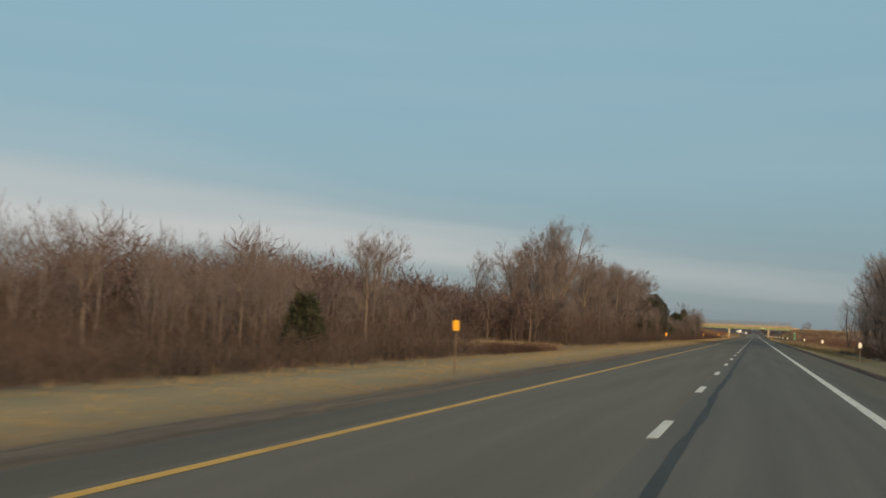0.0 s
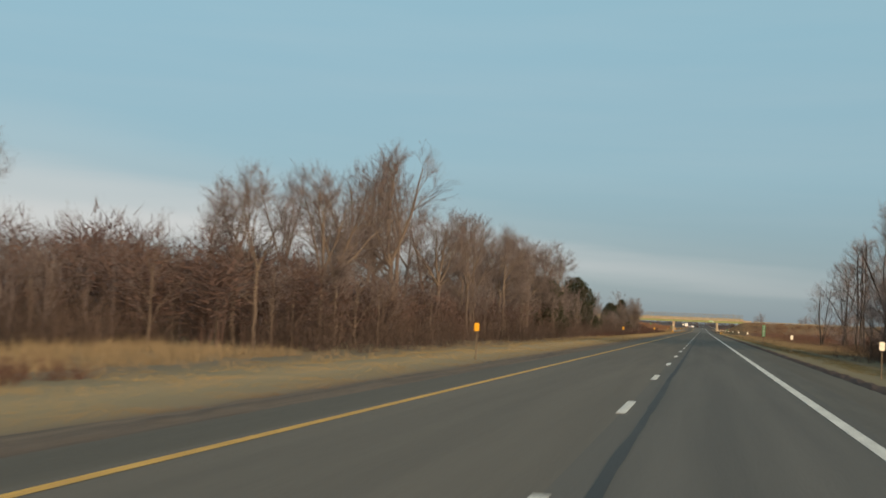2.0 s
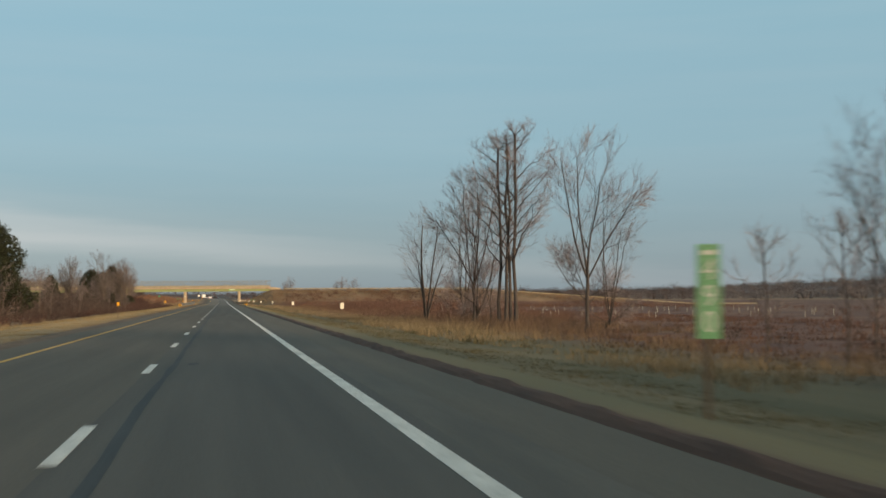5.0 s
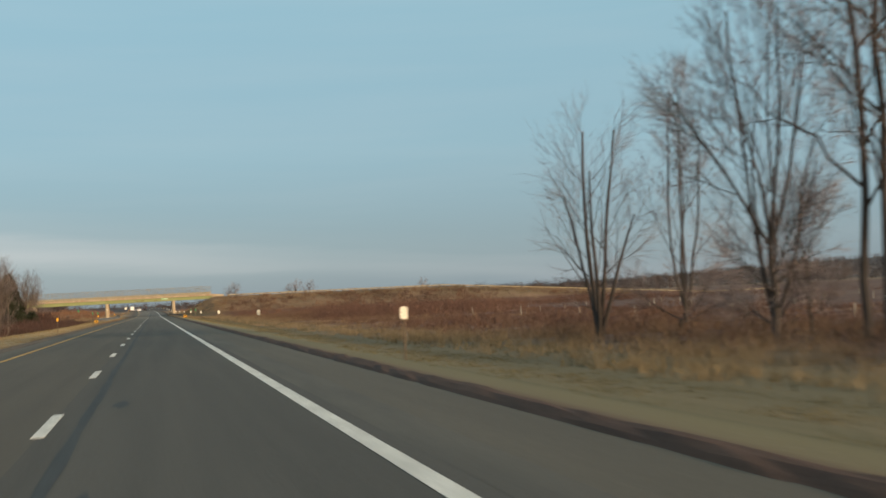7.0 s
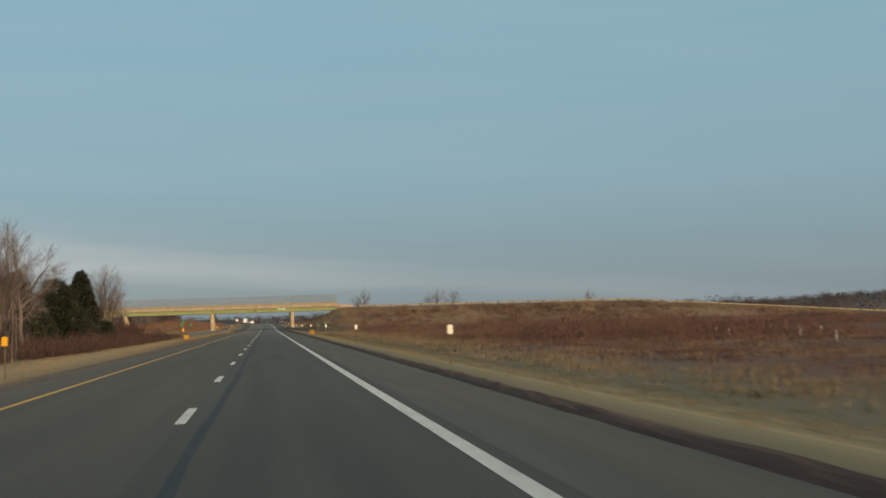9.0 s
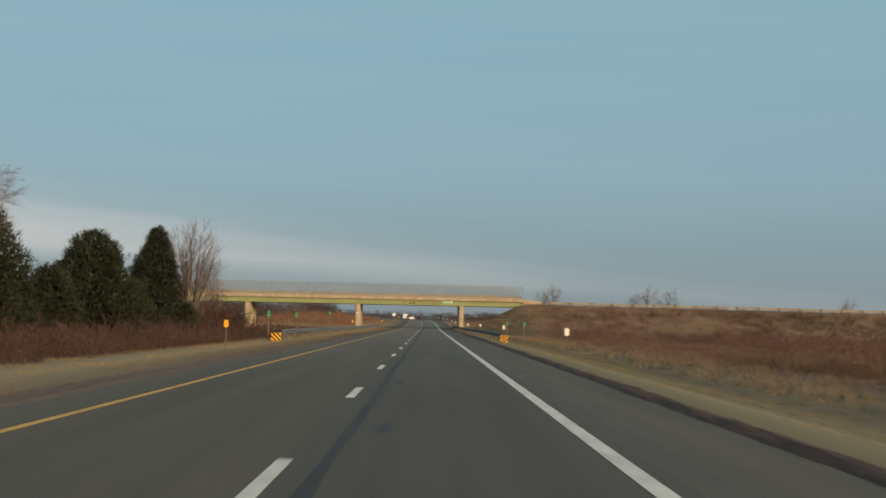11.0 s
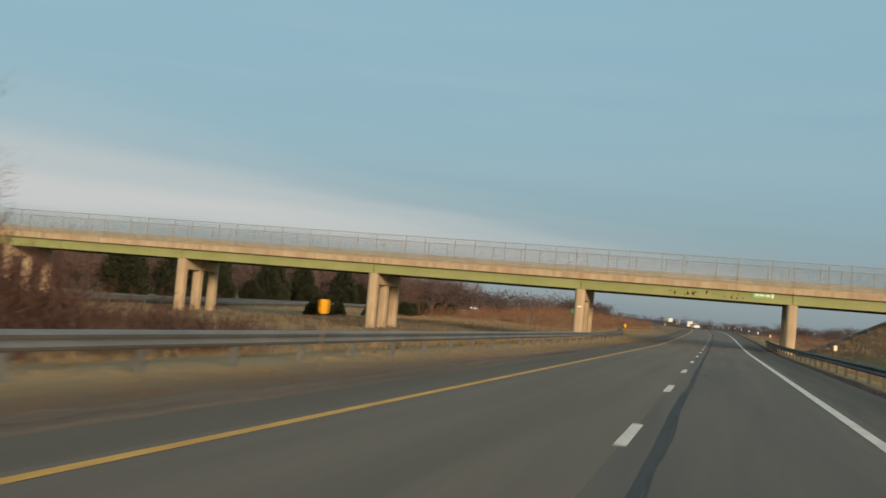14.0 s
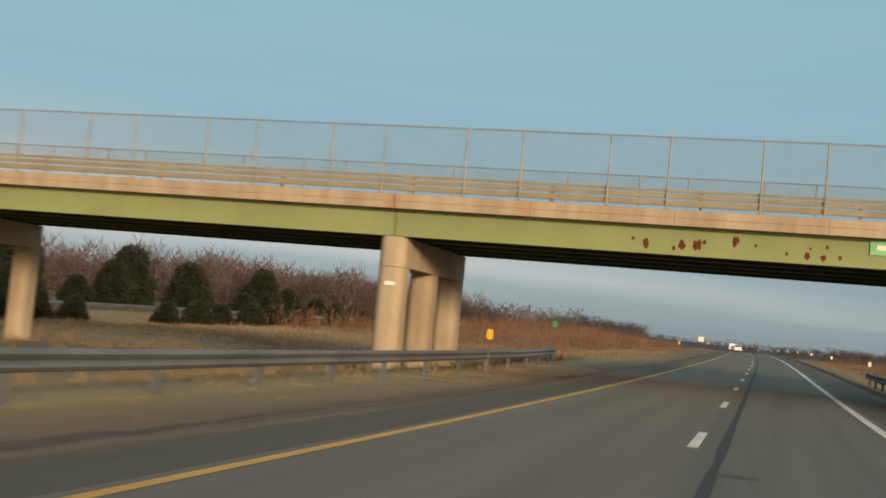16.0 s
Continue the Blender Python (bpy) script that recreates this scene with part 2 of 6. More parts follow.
M_DECK = mat("stained_deck_concrete", (0.35, 0.275, 0.195), (0.47, 0.385, 0.285), 0.9, 1.6, 24, (1, 1, 0.06), 0.06,
             c3=(0.37, 0.235, 0.145), blotch=0.03, grain=0.3)
# concrete of slab and slope paving, darkened by colour as shaded under the deck
M_CONC_SHADED = mat("shaded_concrete", (0.20, 0.18, 0.15), (0.28, 0.25, 0.21), 0.9, 0.6, 18, (1, 1, 1), 0.3)
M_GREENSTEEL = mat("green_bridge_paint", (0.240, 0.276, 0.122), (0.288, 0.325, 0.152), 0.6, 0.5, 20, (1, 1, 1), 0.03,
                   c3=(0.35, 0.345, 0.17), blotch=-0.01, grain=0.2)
M_RUST = mat("rust", (0.085, 0.030, 0.014), (0.14, 0.055, 0.022), 0.95, 8.0, 60, (1, 1, 1), 0.5)
M_GALV = mat("galvanised_steel", (0.125, 0.134, 0.140), (0.175, 0.186, 0.194), 0.5, 1.5, 30, (1, 0.3, 1), 0.08, metal=0.35,
             c3=(0.20, 0.17, 0.13), blotch=-0.03)
# weathered steel, also darkened for a rail face turned from the sun
M_GALV_SHADED = mat("weathered_shaded_rail_steel", (0.060, 0.058, 0.055), (0.095, 0.090, 0.084), 0.65, 1.5, 30, (1, 0.3, 1), 0.08, metal=0.2,
               c3=(0.085, 0.062, 0.045), blotch=0.0)
M_FENCE = mat("fence_steel", (0.235, 0.225, 0.19), (0.32, 0.305, 0.26), 0.55, 2.0, 30, (1, 1, 1), 0.05, metal=0.25)
M_RAIL = mat("bridge_rail_paint", (0.34, 0.29, 0.19), (0.42, 0.365, 0.25), 0.65, 1.5, 30, (1, 1, 1), 0.06)
M_POST = mat("weathered_post", (0.115, 0.090, 0.068), (0.165, 0.130, 0.100), 0.9, 4.0, 40, (1, 1, 0.2), 0.3)
M_TUBE = mat("white_plastic", (0.36, 0.34, 0.30), (0.48, 0.455, 0.40), 0.6, 3.0, 30, (1, 1, 0.2), 0.03)
M_ORANGE = mat("amber_reflector", (0.82, 0.40, 0.02), (0.88, 0.46, 0.03), 0.35, 3.0, 60, (1, 1, 1), 0.05, spec=0.5)
M_REFLW = mat("white_reflector", (0.78, 0.74, 0.64), (0.86, 0.82, 0.72), 0.35, 3.0, 60, (1, 1, 1), 0.05, spec=0.5)
M_SIGNGREEN = mat("sign_green", (0.035, 0.30, 0.13), (0.05, 0.36, 0.16), 0.4, 2.0, 50, (1, 1, 1), 0.03)
M_SIGNPALE = mat("sign_pale_green", (0.22, 0.52, 0.26), (0.28, 0.58, 0.31), 0.4, 2.0, 50, (1, 1, 1), 0.03)
M_SIGNWHITE = mat("sign_white", (0.78, 0.80, 0.72), (0.84, 0.86, 0.78), 0.4, 2.0, 50, (1, 1, 1), 0.03)
M_BLACK = mat("black_paint", (0.015, 0.014, 0.013), (0.022, 0.021, 0.019), 0.5, 2.0, 50, (1, 1, 1), 0.03)
# darkened girder green: the shade under the deck is put into the colour
M_STEEL_SHADED = mat("shaded_steel", (0.10, 0.11, 0.045), (0.13, 0.14, 0.06), 0.7, 1.0, 20, (1, 1, 1), 0.1)
M_CARWHITE = mat("white_car_paint", (0.78, 0.78, 0.78), (0.82, 0.82, 0.82), 0.25, 1.0, 50, (1, 1, 1), 0.0, spec=0.6)
M_CARDARK = mat("dark_car_paint", (0.025, 0.025, 0.03), (0.035, 0.035, 0.04), 0.25, 1.0, 50, (1, 1, 1), 0.0, spec=0.6)
M_CARSILVER = mat("silver_car_paint", (0.32, 0.33, 0.34), (0.36, 0.37, 0.38), 0.3, 1.0, 50, (1, 1, 1), 0.0, metal=0.5)
M_GLASS = mat("car_glass", (0.012, 0.014, 0.016), (0.016, 0.018, 0.02), 0.08, 1.0, 50, (1, 1, 1), 0.0, spec=0.6)
M_TYRE = mat("tyre_rubber", (0.018, 0.018, 0.018), (0.026, 0.026, 0.026), 0.9, 6.0, 60, (1, 1, 1), 0.2)
M_RIM = mat("wheel_rim", (0.40, 0.40, 0.41), (0.48, 0.48, 0.49), 0.35, 4.0, 60, (1, 1, 1), 0.0, metal=0.8)
M_TAIL = mat("tail_lamp", (0.35, 0.012, 0.010), (0.42, 0.018, 0.012), 0.3, 4.0, 60, (1, 1, 1), 0.0)
# woods on the far hill, paled with the distance haze in the base colour
M_HILLWOOD = mat("hazed_hill_woods", (0.092, 0.086, 0.092), (0.134, 0.121, 0.124), 0.95, 0.004, 0.05, (1, 1, 1), 0.0, per_island=0.12)
M_FARWOOD = mat("distant_woods", (0.058, 0.047, 0.050), (0.092, 0.072, 0.071), 0.95, 0.02, 0.4, (1, 1, 1), 0.0, per_island=0.25)


def lamp_mat(name, colour, strength):
    m = bpy.data.materials.new(name)
    m.use_nodes = True
    b = m.node_tree.nodes["Principled BSDF"]
    b.inputs["Base Color"].default_value = (*colour, 1)
    b.inputs["Emission Color"].default_value = (*colour, 1)
    b.inputs["Emission Strength"].default_value = strength
    return m


M_HEADLAMP = lamp_mat("headlamp_on", (1.0, 0.95, 0.86), 9.0)




def field_mix(m, weight=0.85, far=1.0):
    """Strips along the road: brown edge, pale mown grass, greener swale, tan weeds, then the reddish field."""
    n, l = m.node_tree.nodes, m.node_tree.links
    b = n["Principled BSDF"]
    old = b.inputs["Base Color"].links[0].from_socket
    pos = n.new("ShaderNodeNewGeometry").outputs["Position"]
    sx = n.new("ShaderNodeSeparateXYZ")
    l.new(pos, sx.inputs[0])
    mp = n.new("ShaderNodeMapping")
    mp.inputs["Scale"].default_value = (1, 0.12, 1)
    l.new(pos, mp.inputs[0])
    ns = n.new("ShaderNodeTexNoise")
    ns.inputs["Scale"].default_value = 0.25
    ns.inputs["Detail"].default_value = 6
    l.new(mp.outputs[0], ns.inputs["Vector"])
    ad = n.new("ShaderNodeMath")
    ad.operation = "MULTIPLY_ADD"
    l.new(ns.outputs[0], ad.inputs[0])
    ad.inputs[1].default_value = 0.7
    l.new(sx.outputs[0], ad.inputs[2])
    mr = n.new("ShaderNodeMapRange")          # lateral place, shifted by the noise's mean
    mr.inputs[1].default_value, mr.inputs[2].default_value = -29.65, 30.35
    l.new(ad.outputs[0], mr.inputs[0])
    rr = n.new("ShaderNodeValToRGB")
    e = rr.color_ramp.elements
    e[0].position, e[0].color = 0.0, (0.205, 0.165, 0.095, 1)
    e[1].position, e[1].color = 1.0, (0.098, 0.062, 0.046, 1)
    for x, c in ((-18, (0.140, 0.112, 0.074)), (-14.5, (0.205, 0.160, 0.090)), (-10.6, (0.228, 0.178, 0.096)), (-9.0, (0.262, 0.200, 0.108)), (-8.3, (0.285, 0.214, 0.114)),
                 (-7.6, (0.240, 0.188, 0.104)), (-6.5, (0.205, 0.155, 0.090)), (-6.0, (0.120, 0.088, 0.064)), (-5.5, (0.160, 0.114, 0.080)), (-5, (0.100, 0.073, 0.055)),
                 (5.9, (0.082, 0.050, 0.036)), (6.1, (0.150, 0.124, 0.072)), (6.9, (0.180, 0.160, 0.088)), (7.3, (0.175, 0.155, 0.086)), (7.6, (0.275, 0.215, 0.125)), (7.9, (0.165, 0.145, 0.080)),
                 (9.0, (0.108, 0.100, 0.054)), (9.4, (0.160, 0.130, 0.076)), (10.4, (0.140, 0.116, 0.070)), (11.6, (0.088, 0.084, 0.052)), (17, (0.094, 0.080, 0.056)), (24, (0.090, 0.056, 0.044))):
        k = e.new((x + 30) / 60)
        k.color = (*c, 1)
    l.new(mr.outputs[0], rr.inputs[0])
    # far field and bank: red stems, dark tangles, pale grass
    n2 = n.new("ShaderNodeTexNoise")
    n2.inputs["Scale"].default_value = 0.10
    n2.inputs["Detail"].default_value = 8
    l.new(pos, n2.inputs["Vector"])
    r2 = n.new("ShaderNodeValToRGB")
    f = r2.color_ramp.elements
    f[0].position, f[0].color = 0.32, (0.066, 0.036, 0.031, 1)
    f[1].position, f[1].color = 0.70, (0.150, 0.098, 0.066, 1)
    for p_, c in ((0.44, (0.086, 0.045, 0.036)), (0.57, (0.108, 0.061, 0.045))):
        k = f.new(p_)
        k.color = (*c, 1)
    l.new(n2.outputs[0], r2.inputs[0])
    fr = n.new("ShaderNodeMapRange")
    fr.inputs[1].default_value, fr.inputs[2].default_value = 17.0, 25.0
    fr.inputs[4].default_value = far
    l.new(ad.outputs[0], fr.inputs[0])
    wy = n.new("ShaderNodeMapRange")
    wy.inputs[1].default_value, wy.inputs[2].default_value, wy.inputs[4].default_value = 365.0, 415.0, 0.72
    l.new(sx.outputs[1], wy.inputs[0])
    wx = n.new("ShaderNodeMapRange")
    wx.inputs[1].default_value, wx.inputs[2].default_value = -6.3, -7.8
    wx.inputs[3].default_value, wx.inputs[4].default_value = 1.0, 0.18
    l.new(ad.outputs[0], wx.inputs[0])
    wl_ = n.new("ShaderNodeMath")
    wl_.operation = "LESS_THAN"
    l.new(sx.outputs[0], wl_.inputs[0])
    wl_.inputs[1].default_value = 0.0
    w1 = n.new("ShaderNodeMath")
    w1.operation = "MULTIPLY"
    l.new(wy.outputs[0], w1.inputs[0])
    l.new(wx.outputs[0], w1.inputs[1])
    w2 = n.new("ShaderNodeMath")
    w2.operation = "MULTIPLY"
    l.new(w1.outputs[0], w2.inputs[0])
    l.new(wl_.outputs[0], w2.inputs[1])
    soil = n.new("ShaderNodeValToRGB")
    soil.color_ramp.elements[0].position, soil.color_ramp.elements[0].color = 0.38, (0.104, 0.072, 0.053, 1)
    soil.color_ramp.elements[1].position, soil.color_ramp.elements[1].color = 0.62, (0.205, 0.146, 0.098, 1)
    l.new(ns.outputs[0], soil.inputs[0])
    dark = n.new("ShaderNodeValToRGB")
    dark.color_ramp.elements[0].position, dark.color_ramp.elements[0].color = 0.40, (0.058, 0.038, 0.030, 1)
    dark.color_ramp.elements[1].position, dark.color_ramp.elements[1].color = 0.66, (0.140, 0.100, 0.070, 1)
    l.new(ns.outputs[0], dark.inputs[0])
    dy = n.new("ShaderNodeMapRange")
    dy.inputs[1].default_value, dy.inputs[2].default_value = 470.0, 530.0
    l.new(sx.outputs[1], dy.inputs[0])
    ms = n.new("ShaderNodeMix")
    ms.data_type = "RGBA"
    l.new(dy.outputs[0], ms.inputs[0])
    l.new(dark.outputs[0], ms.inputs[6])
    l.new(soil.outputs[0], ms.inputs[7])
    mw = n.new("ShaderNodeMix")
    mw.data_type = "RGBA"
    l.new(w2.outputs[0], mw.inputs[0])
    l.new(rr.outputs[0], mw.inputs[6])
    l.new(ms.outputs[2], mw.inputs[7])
    # olive grass on the right-hand verge before the open field, with the woods' shade painted in
    oy = n.new("ShaderNodeMapRange")
    oy.inputs[1].default_value, oy.inputs[2].default_value, oy.inputs[4].default_value = 310.0, 245.0, 0.85
    l.new(sx.outputs[1], oy.inputs[0])
    ox = n.new("ShaderNodeMapRange")
    ox.inputs[1].default_value, ox.inputs[2].default_value = 6.3, 7.6
    l.new(ad.outputs[0], ox.inputs[0])
    om = n.new("ShaderNodeMath")
    om.operation = "MULTIPLY"
    l.new(oy.outputs[0], om.inputs[0])
    l.new(ox.outputs[0], om.inputs[1])
    olive = n.new("ShaderNodeValToRGB")
    olive.color_ramp.elements[0].position, olive.color_ramp.elements[0].color = 0.36, (0.058, 0.060, 0.031, 1)
    olive.color_ramp.elements[1].position, olive.color_ramp.elements[1].color = 0.64, (0.118, 0.100, 0.056, 1)
    l.new(ns.outputs[0], olive.inputs[0])
    mo = n.new("ShaderNodeMix")
    mo.data_type = "RGBA"
    l.new(om.outputs[0], mo.inputs[0])
    l.new(mw.outputs[2], mo.inputs[6])
    l.new(olive.outputs[0], mo.inputs[7])
    mx = n.new("ShaderNodeMix")
    mx.data_type = "RGBA"
    mx.inputs[0].default_value = weight
    l.new(old, mx.inputs[6])
    l.new(mo.outputs[2], mx.inputs[7])
    m2 = n.new("ShaderNodeMix")
    m2.data_type = "RGBA"
    l.new(fr.outputs[0], m2.inputs[0])
    l.new(mx.outputs[2], m2.inputs[6])
    l.new(r2.outputs[0], m2.inputs[7])
    # dry grass on the banks
    bk = n.new("ShaderNodeMapRange")
    bk.inputs[1].default_value, bk.inputs[2].default_value = 0.25, 0.9
    l.new(sx.outputs[2], bk.inputs[0])
    r4 = n.new("ShaderNodeValToRGB")
    r4.color_ramp.elements[0].position, r4.color_ramp.elements[0].color = 0.36, (0.118, 0.086, 0.054, 1)
    r4.color_ramp.elements[1].position, r4.color_ramp.elements[1].color = 0.64, (0.205, 0.142, 0.092, 1)
    l.new(n2.outputs[0], r4.inputs[0])
    m4 = n.new("ShaderNodeMix")
    m4.data_type = "RGBA"
    l.new(bk.outputs[0], m4.inputs[0])
    l.new(m2.outputs[2], m4.inputs[6])
    l.new(r4.outputs[0], m4.inputs[7])
    m2 = m4
    # far ground takes a woods grey that has distance haze mixed into it
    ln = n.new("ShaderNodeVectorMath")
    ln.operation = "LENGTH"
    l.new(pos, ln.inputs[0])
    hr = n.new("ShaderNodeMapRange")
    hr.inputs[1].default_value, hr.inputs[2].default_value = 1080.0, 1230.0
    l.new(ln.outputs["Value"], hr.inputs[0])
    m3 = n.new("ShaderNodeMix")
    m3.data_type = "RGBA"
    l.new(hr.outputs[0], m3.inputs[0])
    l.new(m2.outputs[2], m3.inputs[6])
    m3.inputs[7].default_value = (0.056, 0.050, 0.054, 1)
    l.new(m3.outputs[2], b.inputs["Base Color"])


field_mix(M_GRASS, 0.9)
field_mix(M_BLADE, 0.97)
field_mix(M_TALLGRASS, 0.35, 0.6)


# ---- mesh helpers ----
class MB:
    """Gathers vertices and faces of one mesh."""

    def __init__(self):
        self.v, self.f = [], []

    def add(self, vs, fs):
        o = len(self.v)
        self.v.extend(vs)
        self.f.extend([tuple(i + o for i in f) for f in fs])

    def box(self, c, s, rz=0.0, chamfer=0.0):
        """A box of size s round c, with its upright edges chamfered if asked for."""
        hx, hy, hz = s[0] / 2, s[1] / 2, s[2] / 2
        k = min(chamfer, hx * 0.9, hy * 0.9)
        ring = ([(-hx, -hy), (hx, -hy), (hx, hy), (-hx, hy)] if k <= 0 else
                [(-hx + k, -hy), (hx - k, -hy), (hx, -hy + k), (hx, hy - k), (hx - k, hy), (-hx + k, hy), (-hx, hy - k), (-hx, -hy + k)])
        ca, sa = math.cos(rz), math.sin(rz)
        n = len(ring)
        vs = [(c[0] + x * ca - y * sa, c[1] + x * sa + y * ca, c[2] + z) for z in (-hz, hz) for x, y in ring]
        fs = [(i, (i + 1) % n, n + (i + 1) % n, n + i) for i in range(n)] + [tuple(range(n - 1, -1, -1)), tuple(range(n, 2 * n))]
        self.add(vs, fs)
        return self

    def round_box(self, c, s, r, seg=5):
        """An upright box of size s round c with its vertical edges rounded by r."""
        hx, hy, hz = s[0] / 2 - r, s[1] / 2 - r, s[2] / 2
        ring = [(sx * hx + r * math.cos(a0 + math.pi / 2 * i / seg), sy * hy + r * math.sin(a0 + math.pi / 2 * i / seg))
                for sx, sy, a0 in ((1, 1, 0), (-1, 1, math.pi / 2), (-1, -1, math.pi), (1, -1, 1.5 * math.pi)) for i in range(seg + 1)]
        n = len(ring)
        self.add([(c[0] + x, c[1] + y, c[2] + z) for z in (-hz, hz) for x, y in ring],
                 [(i, (i + 1) % n, n + (i + 1) % n, n + i) for i in range(n)] + [tuple(range(n - 1, -1, -1)), tuple(range(n, 2 * n))])
        return self

    def tube(self, pts, radii, n=5, caps=True):
        """A tapering tube along points."""
        pts = [Vector(p) for p in pts]
        vs, fs = [], []
        for i, p in enumerate(pts):
            d = (pts[min(i + 1, len(pts) - 1)] - pts[max(i - 1, 0)]).normalized()
            a = d.cross(Vector((0, 0, 1)) if abs(d.z) < 0.9 else Vector((1, 0, 0))).normalized()
            b = d.cross(a)
            for k in range(n):
                q = p + (a * math.cos(2 * math.pi * k / n) + b * math.sin(2 * math.pi * k / n)) * radii[i]
                vs.append(tuple(q))
        for i in range(len(pts) - 1):
            for k in range(n):
                fs.append((i * n + k, i * n + (k + 1) % n, (i + 1) * n + (k + 1) % n, (i + 1) * n + k))
        if caps:
            fs.append(tuple(range(n - 1, -1, -1)))
            fs.append(tuple(range((len(pts) - 1) * n, len(pts) * n)))
        self.add(vs, fs)
        return self

    def sweep(self, section, path):
        """A closed section (u, w) swept along path points (x, y, z) that run mostly along y; u across, w up."""
        n = len(section)
        vs, fs = [], []
        for i, p in enumerate(path):
            a, b = path[max(i - 1, 0)], path[min(i + 1, len(path) - 1)]
            d = math.hypot(b[0] - a[0], b[1] - a[1])
            sx, sy = (b[1] - a[1]) / d, -(b[0] - a[0]) / d
            for u, w in section:
                vs.append((p[0] + u * sx, p[1] + u * sy, p[2] + w))
        for i in range(len(path) - 1):
            for k in range(n):
                fs.append((i * n + k, i * n + (k + 1) % n, (i + 1) * n + (k + 1) % n, (i + 1) * n + k))
        fs.append(tuple(range(n)))
        fs.append(tuple(range((len(path) - 1) * n, len(path) * n)))
        self.add(vs, fs)
        return self

    def mesh(self, name, material, smooth=False):
        me = bpy.data.meshes.new(name)
        me.from_pydata(self.v, [], self.f)
        me.materials.append(material)
        if smooth:
            me.shade_smooth()
        return me


def tri_mesh(name, v, f, material):
    """A mesh of triangles from arrays."""
    me = bpy.data.meshes.new(name)
    me.vertices.add(len(v))
    me.vertices.foreach_set("co", np.asarray(v, np.float32).ravel())
    me.loops.add(3 * len(f))
    me.loops.foreach_set("vertex_index", np.asarray(f, np.int32).ravel())
    me.polygons.add(len(f))
    me.polygons.foreach_set("loop_start", np.arange(0, 3 * len(f), 3, dtype=np.int32))
    me.update(calc_edges=True)
    me.materials.append(material)
    return me


def scatter(protos, places, rng):
    """Copies of small triangle meshes (v, f) at rows of x, y, z, size, tallness, merged into arrays."""
    vs, fs, o = [], [], 0
    for x, y, z, s, tall in places:
        v, f = protos[rng.integers(len(protos))]
        a = rng.uniform(0, 2 * math.pi)
        c, q = math.cos(a) * s, math.sin(a) * s
        w = np.empty_like(v)
        w[:, 0] = v[:, 0] * c - v[:, 1] * q + x
        w[:, 1] = v[:, 0] * q + v[:, 1] * c + y
        w[:, 2] = v[:, 2] * s * tall + z
        vs.append(w)
        fs.append(f + o)
        o += len(v)
    return np.concatenate(vs), np.concatenate(fs)


def part(name, mb, material, parent, label="", smooth=False, at=None):
    ob = new(name, mb.mesh(name, material, smooth) if isinstance(mb, MB) else mb)
    ob.parent = parent
    if at is not None:
        ob.matrix_basis = at
    if label:
        ob["label"] = label
    return ob


def thing(name, m, label, category, group="", kind=""):
    ob = new(name)
    ob.matrix_basis = m
    return tagged(ob, label, category, group, kind)


# ---- the lie of the land ----
def bend(y):
    """How far the road has swung to the left at y."""
    return -max(0.0, y - 620.0) ** 2 / 12500.0 if y < 1500 else -(880.0 ** 2 / 12500.0 + (y - 1500) * 0.1408)


def rise(y):
    """How far the road has climbed at y, past the overpass."""
    return float(np.interp(y, (560, 575, 590, 605, 620, 635, 650, 695, 755, 800, 860, 1010), (0, 0.05, 0.14, 0.26, 0.40, 0.53, 0.66, 1.08, 1.55, 1.80, 1.95, 2.1)))


PROFILE_U = [-3000, -60, -30, -20, -14, -11, -9.4, -8.2, -6.2, -4.75, -4.6, 5.45, 5.55, 5.95, 6.6, 8.2, 10.5, 14, 20, 60, 3000]
PROFILE_Z = [-1.4, -1.3, -1.15, -1.02, -0.72, -0.34, -0.17, -0.15, -0.16, -0.06, -0.30, -0.30, -0.06, 0.015, 0.0, -0.25, -0.62, -0.88, -0.98, -1.1, -1.4]


def smooth(a, b, x):
    t = min(1.0, max(0.0, (x - a) / (b - a)))
    return t * t * (3 - 2 * t)


def bank_top(x):
    """Height of the cross road's bank along x."""
    if x > 0:
        return float(np.interp(x, [8, 18.5, 90, 185], [-0.4, 4.9, 5.0, -1.4])) if x < 400 else -1.4
    return float(np.interp(x, [-330, -130, -88.5, -80], [-1.4, 4.2, 4.2, -1.0]))


def ground_z(x, y):
    u = x - bend(y)
    z = float(np.interp(u, PROFILE_U, PROFILE_Z)) + rise(y)
    off = max(0.0, abs(u) - 10)
    z += 0.18 * min(1.0, off / 14) * noise.noise((x * 0.05, y * 0.05, 3.1))
    z += 0.04 * min(1.0, off / 12) * noise.noise((x * 0.3, y * 0.3, 7.7))
    if abs(y - 586.2) < 34 and (x > 7.5 or x < -79):
        side = max(0.0, abs(y - 586.2) - 6.2)
        z = max(z, bank_top(x) - side * 0.36)
    if y > 560:
        z += 0.4 * smooth(600, 660, y) * math.exp(-max(0.0, abs(u + 66.5) - 6) ** 2 / 150)
    if y > 600:
        z += 1.9 * math.exp(-((u + 31) / 11) ** 2 - ((y - 735) / 85) ** 2)
        z += 0.6 * math.exp(-((u - 40) / 18) ** 2 - ((y - 900) / 150) ** 2)
    d = math.hypot(x, y)
    if d > 1050:
        az = math.degrees(math.atan2(x, max(y, 1.0)))
        z += smooth(1050, 1950, d) * (8 + 24 * smooth(15, 36, az) + 6 * noise.noise((x * 0.002, y * 0.002, 1.0)))
    return z


